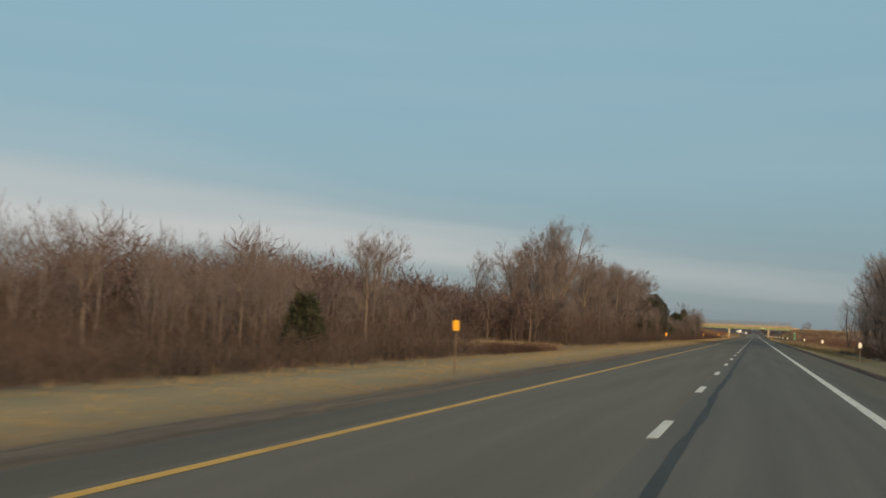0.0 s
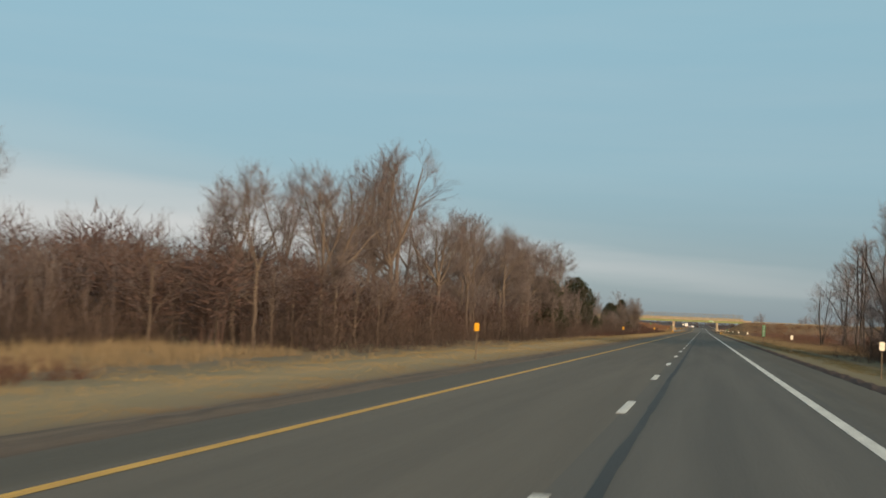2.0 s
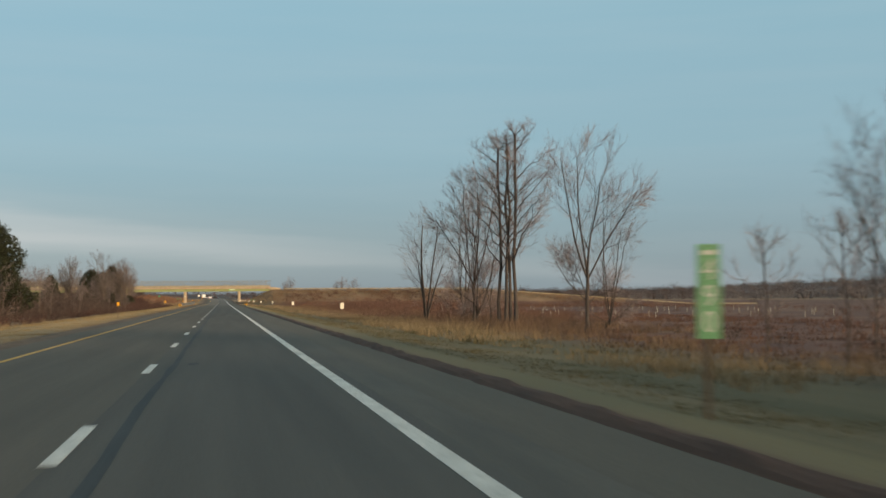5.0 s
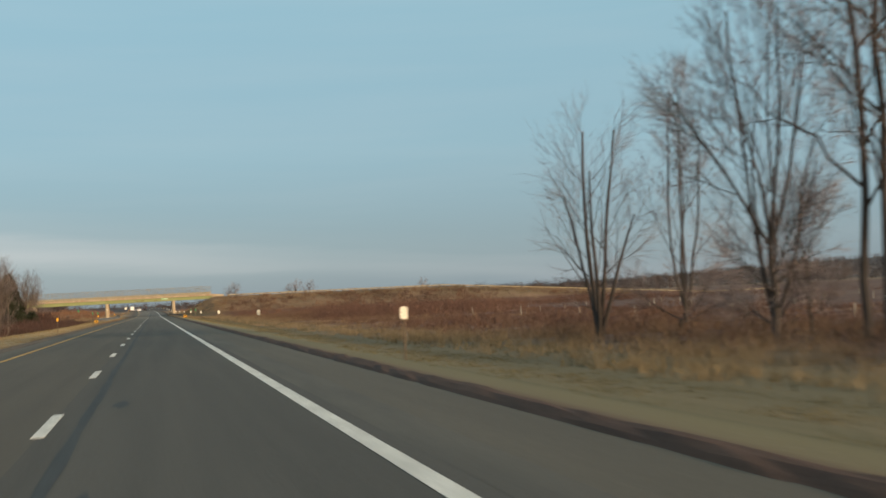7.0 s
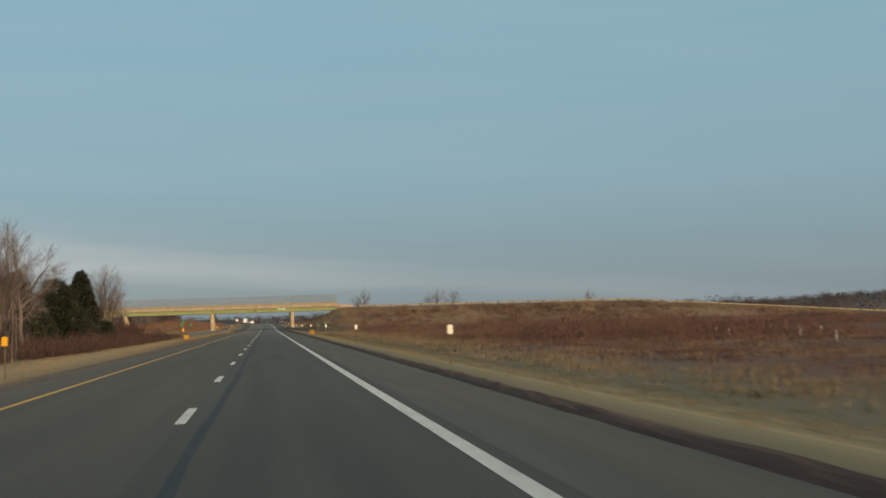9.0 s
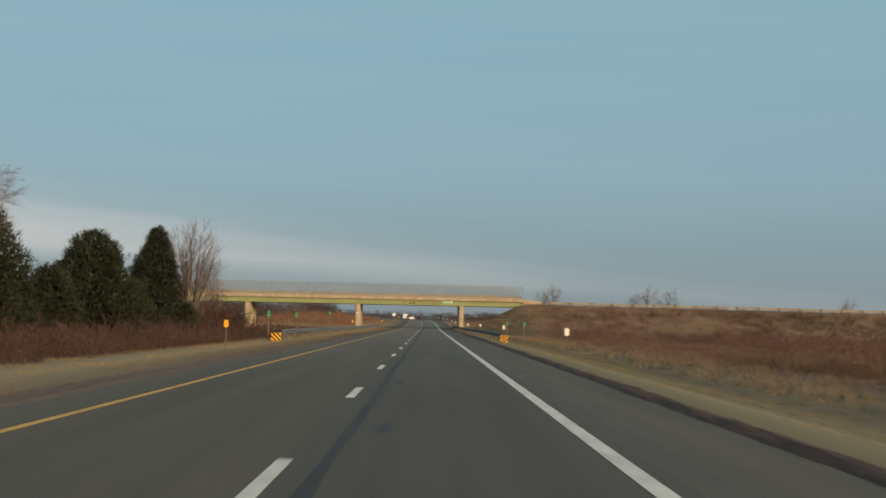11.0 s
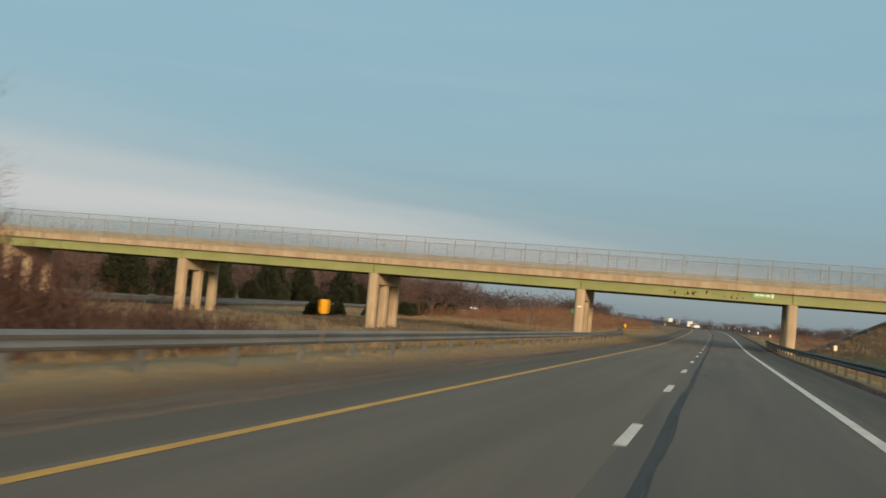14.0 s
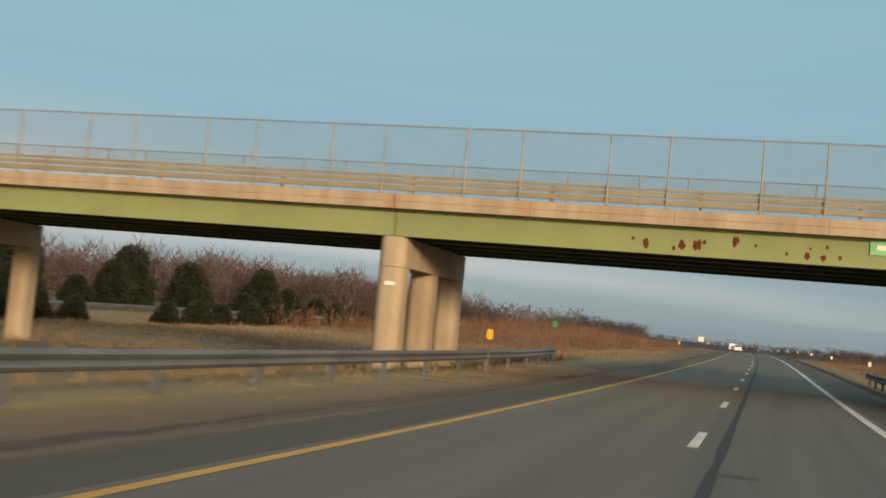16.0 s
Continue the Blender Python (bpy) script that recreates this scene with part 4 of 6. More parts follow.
def hazard_marker(m, flip):
    """Square board with slanting black and amber stripes on the rail's end."""
    ob = thing("hazard_marker", m, "square amber board with black diagonal stripes at the guard rail end", "road sign", "hazard markers")
    part("panel", MB().box((0, 0, 0), (0.62, 0.03, 0.62)), M_ORANGE, ob)
    for c in (-0.42, -0.14, 0.14, 0.42):
        pts = []
        # keep a slanting band within the square
        poly = [(-0.9 + c, -0.9), (-0.76 + c, -0.9), (1.04 + c, 0.9), (0.9 + c, 0.9)]
        for ax, sg in ((0, 1), (0, -1), (1, 1), (1, -1)):
            out = []
            for i in range(len(poly)):
                p, q = poly[i], poly[(i + 1) % len(poly)]
                a, b = 0.30 - sg * p[ax], 0.30 - sg * q[ax]
                if a >= 0:
                    out.append(p)
                if (a >= 0) != (b >= 0):
                    t = a / (a - b)
                    out.append((p[0] + (q[0] - p[0]) * t, p[1] + (q[1] - p[1]) * t))
            poly = out
            if not poly:
                break
        if len(poly) > 2:
            mb = MB()
            k = -1 if flip else 1
            f = [(k * p[0], -0.018, p[1]) for p in poly]
            mb.add(f + [(x, -0.014, z) for x, _, z in f],
                   [tuple(range(len(f)))] + [(i, (i + 1) % len(f), len(f) + (i + 1) % len(f), len(f) + i) for i in range(len(f))])
            part("stripe", mb, M_BLACK, ob, "black stripe")
    part("bracket", MB().box((0, 0.22, 0.0), (0.08, 0.40, 0.08)).box((0, 0.06, -0.4), (0.08, 0.08, 1.1)), M_GALV, ob)
    return ob


hazard_marker(pose(-8.5, 445.3, 0.06, 0, 0, 4), True)
hazard_marker(pose(7.3, 460.9, 0.13, 0, 0, -4), False)


# ---- delineators, markers and signs ----
def delineator(material, label, group):
    ob = thing("delineator", Matrix(), label, "delineator", group)
    part("post", MB().box((0, 0.03, 0.30), (0.045, 0.03, 1.9), 0, 0.01), M_POST, ob)
    mb = MB()
    w, h, k = 0.09, 0.15, 0.035
    ring = [(-w + k, -h), (w - k, -h), (w, -h + k), (w, h - k), (w - k, h), (-w + k, h), (-w, h - k), (-w, -h + k)]
    mb.add([(x, -0.012, z + 1.17) for x, z in ring] + [(x, 0.008, z + 1.17) for x, z in ring],
           [tuple(range(8)), tuple(range(15, 7, -1))] + [(i, 8 + i, 8 + (i + 1) % 8, (i + 1) % 8) for i in range(8)])
    part("reflector", mb, material, ob)
    return ob


amber = delineator(M_ORANGE, "amber reflector on a weathered post by the median", "amber delineators")
amber.matrix_basis = pose(-6.95, 16.9, 0.06)
for y in (97.2, 178.5, 258.8, 338.6, 417.6, 497.2, 577.6, 658.0, 738.4, 818.8):
    copy_thing(amber, pose(-6.95 + bend(y), y, (-0.12 if y < 490 else 0.0) + rise(y), 0, 0, (y * 7) % 5 - 2))
white = delineator(M_REFLW, "white reflector on a weathered post by the shoulder", "white delineators")
white.matrix_basis = pose(7.05, 56.2, -0.12)
for y in (96.4, 137.2, 217.0, 257.1, 296.4, 337.5, 377.8, 418.1, 458.7, 499.0, 539.5, 620, 660, 700, 740, 780, 820, 860, 900, 940):
    copy_thing(white, pose(7.1 + bend(y), y, (-0.12 if y < 400 else -0.08) + rise(y), 0, 0, (y * 3) % 5 - 2))


def marker_post(m, label):
    """Post with a small green cap panel."""
    ob = thing("marker_post", m, label, "marker post", "green marker posts")
    part("post", MB().box((0, 0.02, 0.55), (0.11, 0.04, 2.3), 0, 0.012), M_POST, ob)
    part("panel", MB().box((0, -0.012, 1.55), (0.19, 0.022, 0.34), 0, 0.006), M_SIGNGREEN, ob)
    part("band", MB().box((0, -0.0135, 1.56), (0.192, 0.024, 0.03)), M_BLACK, ob)
    return ob


for x, y, z in ((-9.1, 445.9, 0.05), (-8.85, 459.6, 0.03), (9.6, 470.0, -0.2), (9.3, 488.0, -0.2)):
    marker_post(pose(x, y, z, 0, 0, 0), "green-topped weathered marker post beside the guard rail")

mile = thing("route_marker", pose(7.05, 173.6, 0, 0, 0, 3), "narrow green roadside panel with white upright digits", "road sign")
part("post", MB().box((0, 0.05, 0.2), (0.075, 0.045, 2.6), 0, 0.01), M_POST, mile)
part("panel", MB().box((0, 0.0, 1.44), (0.30, 0.02, 1.12), 0, 0.006), M_SIGNPALE, mile)
part("caption", MB().box((0, -0.012, 1.90), (0.2, 0.006, 0.055)), M_SIGNWHITE, mile, "small white caption bar")


def digit(ch, z, size, parent):
    cu = bpy.data.curves.new("digit", "FONT")
    cu.body, cu.size, cu.extrude, cu.align_x = ch, size, 0.002, "CENTER"
    tmp = bpy.data.objects.new("digit", cu)
    scene.collection.objects.link(tmp)
    me = bpy.data.meshes.new_from_object(tmp.evaluated_get(bpy.context.evaluated_depsgraph_get()))
    bpy.data.objects.remove(tmp)
    me.materials.clear()
    me.materials.append(M_SIGNWHITE)
    part("digit", me, None, parent, "white digit", at=pose(0, -0.013, z, 90, 0, 0))


for ch, z in (("4", 1.58), ("9", 1.27), ("0", 0.96)):
    digit(ch, z, 0.36, mile)

sign = thing("road_sign", pose(-10.2, 757, -0.3 + rise(757)), "pale roadside sign board on two posts", "road sign")
for x in (-0.35, 0.35):
    part("post", MB().box((x, 0.06, 0.9), (0.08, 0.08, 3.0)), M_POST, sign)
part("panel", MB().box((0, 0, 2.1), (1.0, 0.03, 0.9), 0, 0.01), M_REFLW, sign)

# ---- trees ----
def crown_tree_arrays(seed, height, trunk_r, crown_r, mains, subs, twigs, fines, fork=(0.28, 0.55), low=0.30, rise=0.62, first=-12, wob=0.045, tw=1.0):
    """A tree whose limbs leave the trunk between the fork fractions and climb to a rounded crown."""
    rng = random.Random(seed)
    wood = MB()
    tv, tf = [], []
    zc, hz = height * (1 + low) / 2, height * (1 - low) / 2

    def rv(a):
        return Vector((rng.uniform(-a, a), rng.uniform(-a, a), rng.uniform(-a, a)))

    def spike(p, q, r, n):
        d = (q - p).normalized()
        a = d.cross(rv(1)).normalized()
        b = d.cross(a)
        o = len(tv)
        if n == 1:
            tv.extend([tuple(p - a * r), tuple(p + a * r), tuple(q)])
            tf.append((o, o + 1, o + 2))
            return
        for k in range(3):
            tv.append(tuple(p + (a * math.cos(2.094 * k) + b * math.sin(2.094 * k)) * r))
        tv.append(tuple(q))
        tf.extend([(o, o + 1, o + 3), (o + 1, o + 2, o + 3), (o + 2, o, o + 3)])

    def at(pts, f):
        x = f * (len(pts) - 1)
        i = min(int(x), len(pts) - 2)
        return pts[i].lerp(pts[i + 1], x - i), (pts[i + 1] - pts[i]).normalized()

    def side(d, ang):
        a = d.cross(rv(1)).normalized()
        return (d * math.cos(ang) + a * math.sin(ang)).normalized()

    def outside(p):
        return (p.x ** 2 + p.y ** 2) / crown_r ** 2 + ((p.z - zc) / hz) ** 2

    def twiggy(sp, l2, n_t, n_f):
        n_t = max(2, int(n_t * min(1.0, 0.35 + 0.5 * l2)))
        for _k in range(n_t):
            p3, d3 = at(sp, min(0.12 + 0.88 * (_k + rng.random()) / n_t, 0.999))
            d3 = (side(d3, math.radians(rng.uniform(15, 52))) + Vector((0, 0, 0.28)) + rv(0.12)).normalized()
            l3 = max(0.45, l2 * rng.uniform(0.38, 0.68))
            e = p3 + d3 * l3
            spike(p3, e, 0.0105 * tw, 3)
            for _m in range(n_f):
                p4 = p3.lerp(e, rng.uniform(0.1, 0.98))
                d4 = (side(d3, math.radians(rng.uniform(18, 55))) + Vector((0, 0, 0.2)) + rv(0.1)).normalized()
                spike(p4, p4 + d4 * rng.uniform(0.35, 0.9), 0.0075 * tw, 1)

    top = fork[1] * height
    lean = Vector((rng.uniform(-1, 1), rng.uniform(-1, 1), 0)) * 0.03 * height
    trunk = [Vector((0, 0, -0.4)) + (Vector((0, 0, top + 0.4)) + lean * (i / 6)) * (i / 6) + (rv(0.012 * height) if 0 < i < 6 else Vector((0, 0, 0))) for i in range(7)]
    wood.tube(trunk, [trunk_r * (1.3 if i == 0 else 1 - 0.42 * i / 6) for i in range(7)], 7, False)
    for i in range(mains):
        u = (i + 0.5 * rng.random()) / mains
        f = (fork[0] + (fork[1] - fork[0]) * min(1.0, u * 1.25)) / fork[1]
        p, _ = at(trunk, min(f, 0.999))
        az = 2.4 * i + rng.uniform(-0.4, 0.4)
        phi = math.radians(first + (82 - first) * u ** 0.9)
        k = rng.uniform(0.82, 1.08)
        goal = Vector((crown_r * k * math.cos(phi) * math.cos(az), crown_r * k * math.cos(phi) * math.sin(az), zc + hz * k * math.sin(phi)))
        goal.z = max(goal.z, p.z + 0.5)
        way = goal - p
        ctl = p + Vector((way.x * (1 - rise), way.y * (1 - rise), way.z * rise)) * 0.8
        n = 7
        lp = []
        for s in range(n + 1):
            t = s / n
            q = p * (1 - t) ** 2 + ctl * 2 * t * (1 - t) + goal * t * t
            lp.append(q + (rv(wob * way.length * t ** 0.5) if 0 < s < n else Vector((0, 0, 0))))
        r1 = max(0.022, trunk_r * rng.uniform(0.34, 0.52) * (1 - 0.35 * u))
        wood.tube(lp, [r1 * (1 - 0.86 * s / n) for s in range(n + 1)], 5, False)
        ln = way.length
        for j in range(subs):
            g = 0.16 + 0.84 * ((j + rng.random()) / subs) ** 0.9
            p2, d2 = at(lp, min(g, 0.999))
            l2 = ln * (0.50 - 0.26 * g) * rng.uniform(0.65, 1.25)
            d = (side(d2, math.radians(rng.uniform(25, 62))) + Vector((p2.x, p2.y, 0)) * (0.22 / crown_r) + Vector((0, 0, 0.15))).normalized()
            for _ in range(5):
                if outside(p2 + d * l2) > 1.12 and l2 > 0.5:
                    l2 *= 0.75
            mid = p2 + d * l2 * 0.5 + rv(0.10 * l2)
            sp = [p2, mid, p2 + d * l2 + rv(0.1 * l2) + Vector((0, 0, 0.12 * l2))]
            r2 = max(0.012, r1 * 0.34 * (1 - 0.6 * g))
            wood.tube(sp, [r2, r2 * 0.72, r2 * 0.35], 3, False)
            twiggy(sp, l2, twigs, fines)
    return wood, np.array(tv), np.array(tf)


def limb_tree_arrays(seed, height, trunk_r, crown_r, fork=0.42, leaders=4, sides=3, low=0.38, spread=30, kids=(7, 5, 5), fines=4, tw=1.0, gnarl=0.135, up=1.0, thin=1.0):
    """A trunk that parts into crooked leaders, each with boughs, branches and twigs under a rounded crown."""
    rng = random.Random(seed)
    wood = MB()
    tv, tf = [], []
    zc, hz = height * (1 + low) / 2, height * (1 - low) / 2

    def rv(a):
        return Vector((rng.uniform(-a, a), rng.uniform(-a, a), rng.uniform(-a, a)))

    def side(d, ang):
        a = d.cross(rv(1)).normalized()
        return (d * math.cos(ang) + a * math.sin(ang)).normalized()

    def inside(p, d, ln):
        for _ in range(6):
            q = p + d * ln
            if (q.x ** 2 + q.y ** 2) / crown_r ** 2 + ((q.z - zc) / hz) ** 2 < 1.08 or ln < 0.4:
                break
            ln *= 0.8
        return ln

    def blade(p, q, r):
        a = (q - p).cross(rv(1)).normalized() * r
        o = len(tv)
        tv.extend([tuple(p - a), tuple(p + a), tuple(q)])
        tf.append((o, o + 1, o + 2))

    def along(pts, f):
        x = f * (len(pts) - 1)
        i = min(int(x), len(pts) - 2)
        return pts[i].lerp(pts[i + 1], x - i), (pts[i + 1] - pts[i]).normalized()

    def bough(p, d, ln, r, lvl):
        n = (6, 5, 3)[lvl]
        pts = [p]
        for _i in range(n):
            d = (d + rv(gnarl * (1.0, 1.25, 1.5)[lvl]) + Vector((0, 0, up * (0.07, 0.09, 0.06)[lvl]))).normalized()
            pts.append(pts[-1] + d * (ln / n))
        wood.tube(pts, [r * (1 - 0.7 * i / n) for i in range(n + 1)], (6, 4, 3)[lvl], False)
        count = kids[lvl]
        for k in range(count):
            f = 0.22 + 0.78 * (k + rng.random()) / count
            q, e = along(pts, min(f, 0.999))
            out = Vector((q.x, q.y, max(0.0, q.z - zc) * crown_r / hz)) * (1 / crown_r)
            if lvl < 2:
                e = (side(e, radians(rng.uniform(26, 56))) + out * 0.35 + Vector((0, 0, 0.10 * up))).normalized()
                l2 = max(0.9, inside(q, e, ln * rng.uniform(0.42, 0.66) * (1.1 - 0.5 * f)))
                bough(q, e, l2, max(0.009, r * (1 - 0.7 * f) * 0.50 * thin), lvl + 1)
            else:
                e = (side(e, radians(rng.uniform(12, 46))) + out * 0.35 + Vector((0, 0, 0.18 * up))).normalized()
                t = q + e * rng.uniform(0.6, 1.25)
                blade(q, t, 0.009 * tw)
                blade(q, t, 0.009 * tw)
                for _m in range(fines):
                    u = q.lerp(t, rng.uniform(0.1, 0.95))
                    g = (side(e, radians(rng.uniform(15, 50))) + out * 0.2).normalized()
                    blade(u, u + g * rng.uniform(0.35, 0.85), 0.0065 * tw)

    top = fork * height
    lean = rv(0.03 * height)
    lean.z = 0
    trunk = [Vector((0, 0, -0.5)) + (Vector((0, 0, top + 0.5)) + lean * (i / 6)) * (i / 6) + (rv(0.008 * height) if 0 < i < 6 else Vector()) for i in range(7)]
    wood.tube(trunk, [trunk_r * (1.35 if i == 0 else 1 - 0.28 * i / 6) for i in range(7)], 8, False)
    a0 = rng.uniform(0, 6.28)
    for i in range(leaders):
        az = a0 + 6.283 * i / leaders + rng.uniform(-0.4, 0.4)
        tilt = radians(rng.uniform(0.35, 1.25) * spread if i else 0.25 * spread)
        d = Vector((math.sin(tilt) * math.cos(az), math.sin(tilt) * math.sin(az), math.cos(tilt)))
        bough(trunk[-1] - Vector((0, 0, rng.uniform(0, 0.06) * height)), d, inside(trunk[-1], d, height * (1 - fork) * rng.uniform(0.9, 1.05)), trunk_r * rng.uniform(0.46, 0.64), 0)
    for i in range(sides):
        f = rng.uniform(0.55, 0.95)
        p, _ = along(trunk, f)
        az = rng.uniform(0, 6.283)
        d = Vector((math.cos(az), math.sin(az), rng.uniform(0.25, 0.8))).normalized()
        bough(p, d, min(crown_r * 0.95, height * 0.3) * rng.uniform(0.6, 1.0), trunk_r * 0.3, 0)
    return wood, np.array(tv), np.array(tf)


def limb_tree(seed, label, group, bark, twig, **kw):
    wood, tv, tf = limb_tree_arrays(seed, **kw)
    ob = thing("bare_tree", pose(0, 0, 0), label, "tree", group)
    part("trunk", wood, bark, ob, smooth=True)
    part("crown", tri_mesh("crown", tv, tf, twig), None, ob, "leafless fine brown twigs")
    return ob


def crown_tree(seed, label, group, bark, twig, **kw):
    wood, tv, tf = crown_tree_arrays(seed, **kw)
    ob = thing("bare_tree", pose(0, 0, 0), label, "tree", group)
    part("trunk", wood, bark, ob, smooth=True)
    part("crown", tri_mesh("crown", tv, tf, twig), None, ob, "leafless fine brown twigs")
    return ob


def pine_arrays(seed, height, radius, boughs, cone=0.75, wide=0.05):
    """Boughs in uneven tiers under a rounded cone, their ends set with upturned tufts of needles round a dense dark heart."""
    rng = random.Random(seed)
    wood = MB().tube([(0, 0, -0.4), (rng.uniform(-.1, .1), 0, height * 0.5), (0, 0, height * 0.97)], [0.2, 0.13, 0.02], 7, False)
    tv, tf = [], []

    def rv(a):
        return Vector((rng.uniform(-a, a), rng.uniform(-a, a), rng.uniform(-a, a)))

    def blade(p, d, w):
        a = d.cross(rv(1)).normalized() * w
        o = len(tv)
        tv.extend([tuple(p - a), tuple(p + a), tuple(p + d)])
        tf.append((o, o + 1, o + 2))

    def env(f, a):
        tier = math.cos(6.283 * f * height / 1.25 + 2.5 * math.sin(a + seed) + 1.7 * math.sin(3 * a))
        lump = noise.noise((1.6 * math.cos(a) + seed, 1.6 * math.sin(a), f * height * 0.45))
        return radius * min(1.0, 0.84 + 1.2 * f) * (1 - f) ** cone * (0.93 + 0.06 * tier + 0.42 * lump) + 0.12

    for i in range(int(boughs * 3.4)):
        f = 1 - (1 - (i + rng.random()) / (boughs * 3.4)) ** 0.62
        a = i * 2.39996 + rng.uniform(-0.3, 0.3)
        r = env(f, a) * rng.uniform(0.82, 1.04)
        c = Vector((r * math.cos(a), r * math.sin(a), height * (0.03 + 0.95 * f)))
        out = Vector((math.cos(a), math.sin(a), 0.75 + 0.6 * f))
        if i % 5 == 0:
            wood.tube([Vector((0, 0, max(0.2, c.z - 0.25 * r))), c * 0.55 + Vector((0, 0, 0.42 * c.z - 0.05)), c], [0.035, 0.022, 0.008], 3, False)
        size = rng.uniform(0.8, 1.7)
        for _k in range(13):
            d = (out + rv(0.95)).normalized() * rng.uniform(0.16, 0.38) * size
            blade(c + rv(0.17) * size, d, wide * rng.uniform(0.7, 1.2))
    for _i in range(int(boughs * 24)):
        f = 1 - rng.random() ** 0.62
        a = rng.uniform(0, 6.283)
        q = env(f, a) * math.sqrt(rng.uniform(0.05, 0.84))
        c = Vector((q * math.cos(a), q * math.sin(a), height * (0.03 + 0.93 * f)))
        blade(c, (Vector((math.cos(a), math.sin(a), 0.4)) + rv(1.0)).normalized() * rng.uniform(0.35, 0.7), max(wide, 0.034) * 3.4)
    return wood, np.array(tv), np.array(tf)


def pine(seed, label, m, height, radius, boughs, cone=0.75, wide=0.05):
    wood, tv, tf = pine_arrays(seed, height, radius, boughs, cone, wide)
    ob = thing("pine_tree", m, label, "tree", "dark pines by the median")
    part("trunk", wood, M_BARK_D, ob)
    part("crown", tri_mesh("needles", tv, tf, M_NEEDLE), None, ob, "dark green needles")
    return ob


def place(ob, spots, k=1.0):
    """Copies the tree to all spots but the first and sets it at the first. Spots: x, y, height factor, turn. The copies' factor is times k."""
    for x, y, s, a in spots[1:]:
        copy_thing(ob, pose(x, y, ground_z(x, y) - 0.1, 0, 0, a) @ Matrix.Diagonal((s * k, s * k, s * k, 1)))
    x, y, s, a = spots[0]
    ob.matrix_basis = pose(x, y, ground_z(x, y) - 0.1, 0, 0, a) @ Matrix.Diagonal((s, s, s, 1))


rngt = np.random.default_rng(21)
LEFT_LABEL = "tall leafless tree at the edge of the median woods"
# tall trees, crooked limbs over the scrub
oaks = [limb_tree(s, LEFT_LABEL, "leafless median trees", M_BARK, M_TWIG, height=16.0, trunk_r=0.28, crown_r=5.0, fork=f, leaders=n, sides=5, low=0.30, spread=44, kids=(7, 6, 5), fines=5, tw=1.0, up=0.45, thin=0.85)
        for s, f, n in ((3, 0.44, 4), (4, 0.48, 5), (5, 0.40, 4))]
slim = [limb_tree(s, LEFT_LABEL, "leafless median trees", M_BARK, M_TWIG, height=14.0, trunk_r=0.19, crown_r=3.3, fork=f, leaders=n, sides=3, low=0.30, spread=28, kids=(7, 5, 5), tw=1.05, up=0.6, thin=0.85)
        for s, f, n in ((11, 0.5, 3), (12, 0.56, 3), (13, 0.44, 4))]
fill = [crown_tree(s, "slender leafless tree within the median woods", "leafless median trees", M_BARK, M_TWIG, height=11.0, trunk_r=0.11, crown_r=3.2, mains=7, subs=8, twigs=5, fines=4, fork=(0.12, 0.60), low=0.12, tw=1.15)
        for s in (31, 32, 33)]
TOPS = ((100, 6.0), (110, 7.2), (117, 9.0), (125, 10.2), (136, 12.4), (143, 13.4), (148, 14.2), (152, 15.4), (158, 15.2), (164, 12.4), (174, 12.2), (184, 12.8), (198, 13.2), (213, 12.8), (235, 13.8), (252, 14.8), (268, 14.0), (280, 12.5))


def tree_top(x, y):
    """Height of the woods' outline over the road."""
    k = (1.2 - x) / 26.2
    return min(16.6, 1.36 + (float(np.interp(55 + (y - 55) / k, *zip(*TOPS))) - 1.36) * k)


oak_spots, slim_spots, fill_spots = [[], [], []], [[], [], []], [[], [], []]
for i, (x, y) in enumerate(((-26.0, 155.5), (-30.4, 154.5), (-25.0, 136), (-31.5, 168), (-25.5, 172), (-30, 184), (-27, 196), (-25.5, 210), (-29, 224), (-26.5, 238), (-30, 252), (-26, 263), (-31, 208), (-33, 238))):
    oak_spots[i % 3].append((x, y, (tree_top(x, y) + 1.0) / 16.0, (i * 97) % 360))
for i, (x, y) in enumerate(((-24, 118), (-27, 122), (-23.5, 128), (-30, 131), (-28, 164), (-24, 180), (-26.5, 189), (-24, 203), (-28, 217), (-24.5, 228), (-27, 246), (-24.5, 256), (-28.5, 270), (-25, 276),
                           (-33, 172), (-34, 192), (-35, 136), (-30.5, 139), (-32, 262), (-29, 201), (-23.8, 219), (-25, 244))):
    slim_spots[i % 3].append((x, y, (tree_top(x, y) * (0.94 + 0.1 * ((i * 37) % 10) / 10) + 1.0) / 14.0, (i * 77) % 360))
# emergent trees over the low scrub before the clearing
oak_spots[2].append((-24.5, 429, 0.86, 140))
slim_spots[2] += [(-28, 71, 0.66, 40), (-36, 96, 0.74, 200), (-27, 46, 0.52, 10), (-29, 33, 0.50, 120), (-31, 60, 0.52, 300), (-40, 112, 0.86, 70)]
for o, sp in zip(oaks + slim, oak_spots + slim_spots):
    place(o, sp)
k = 0
inner = []
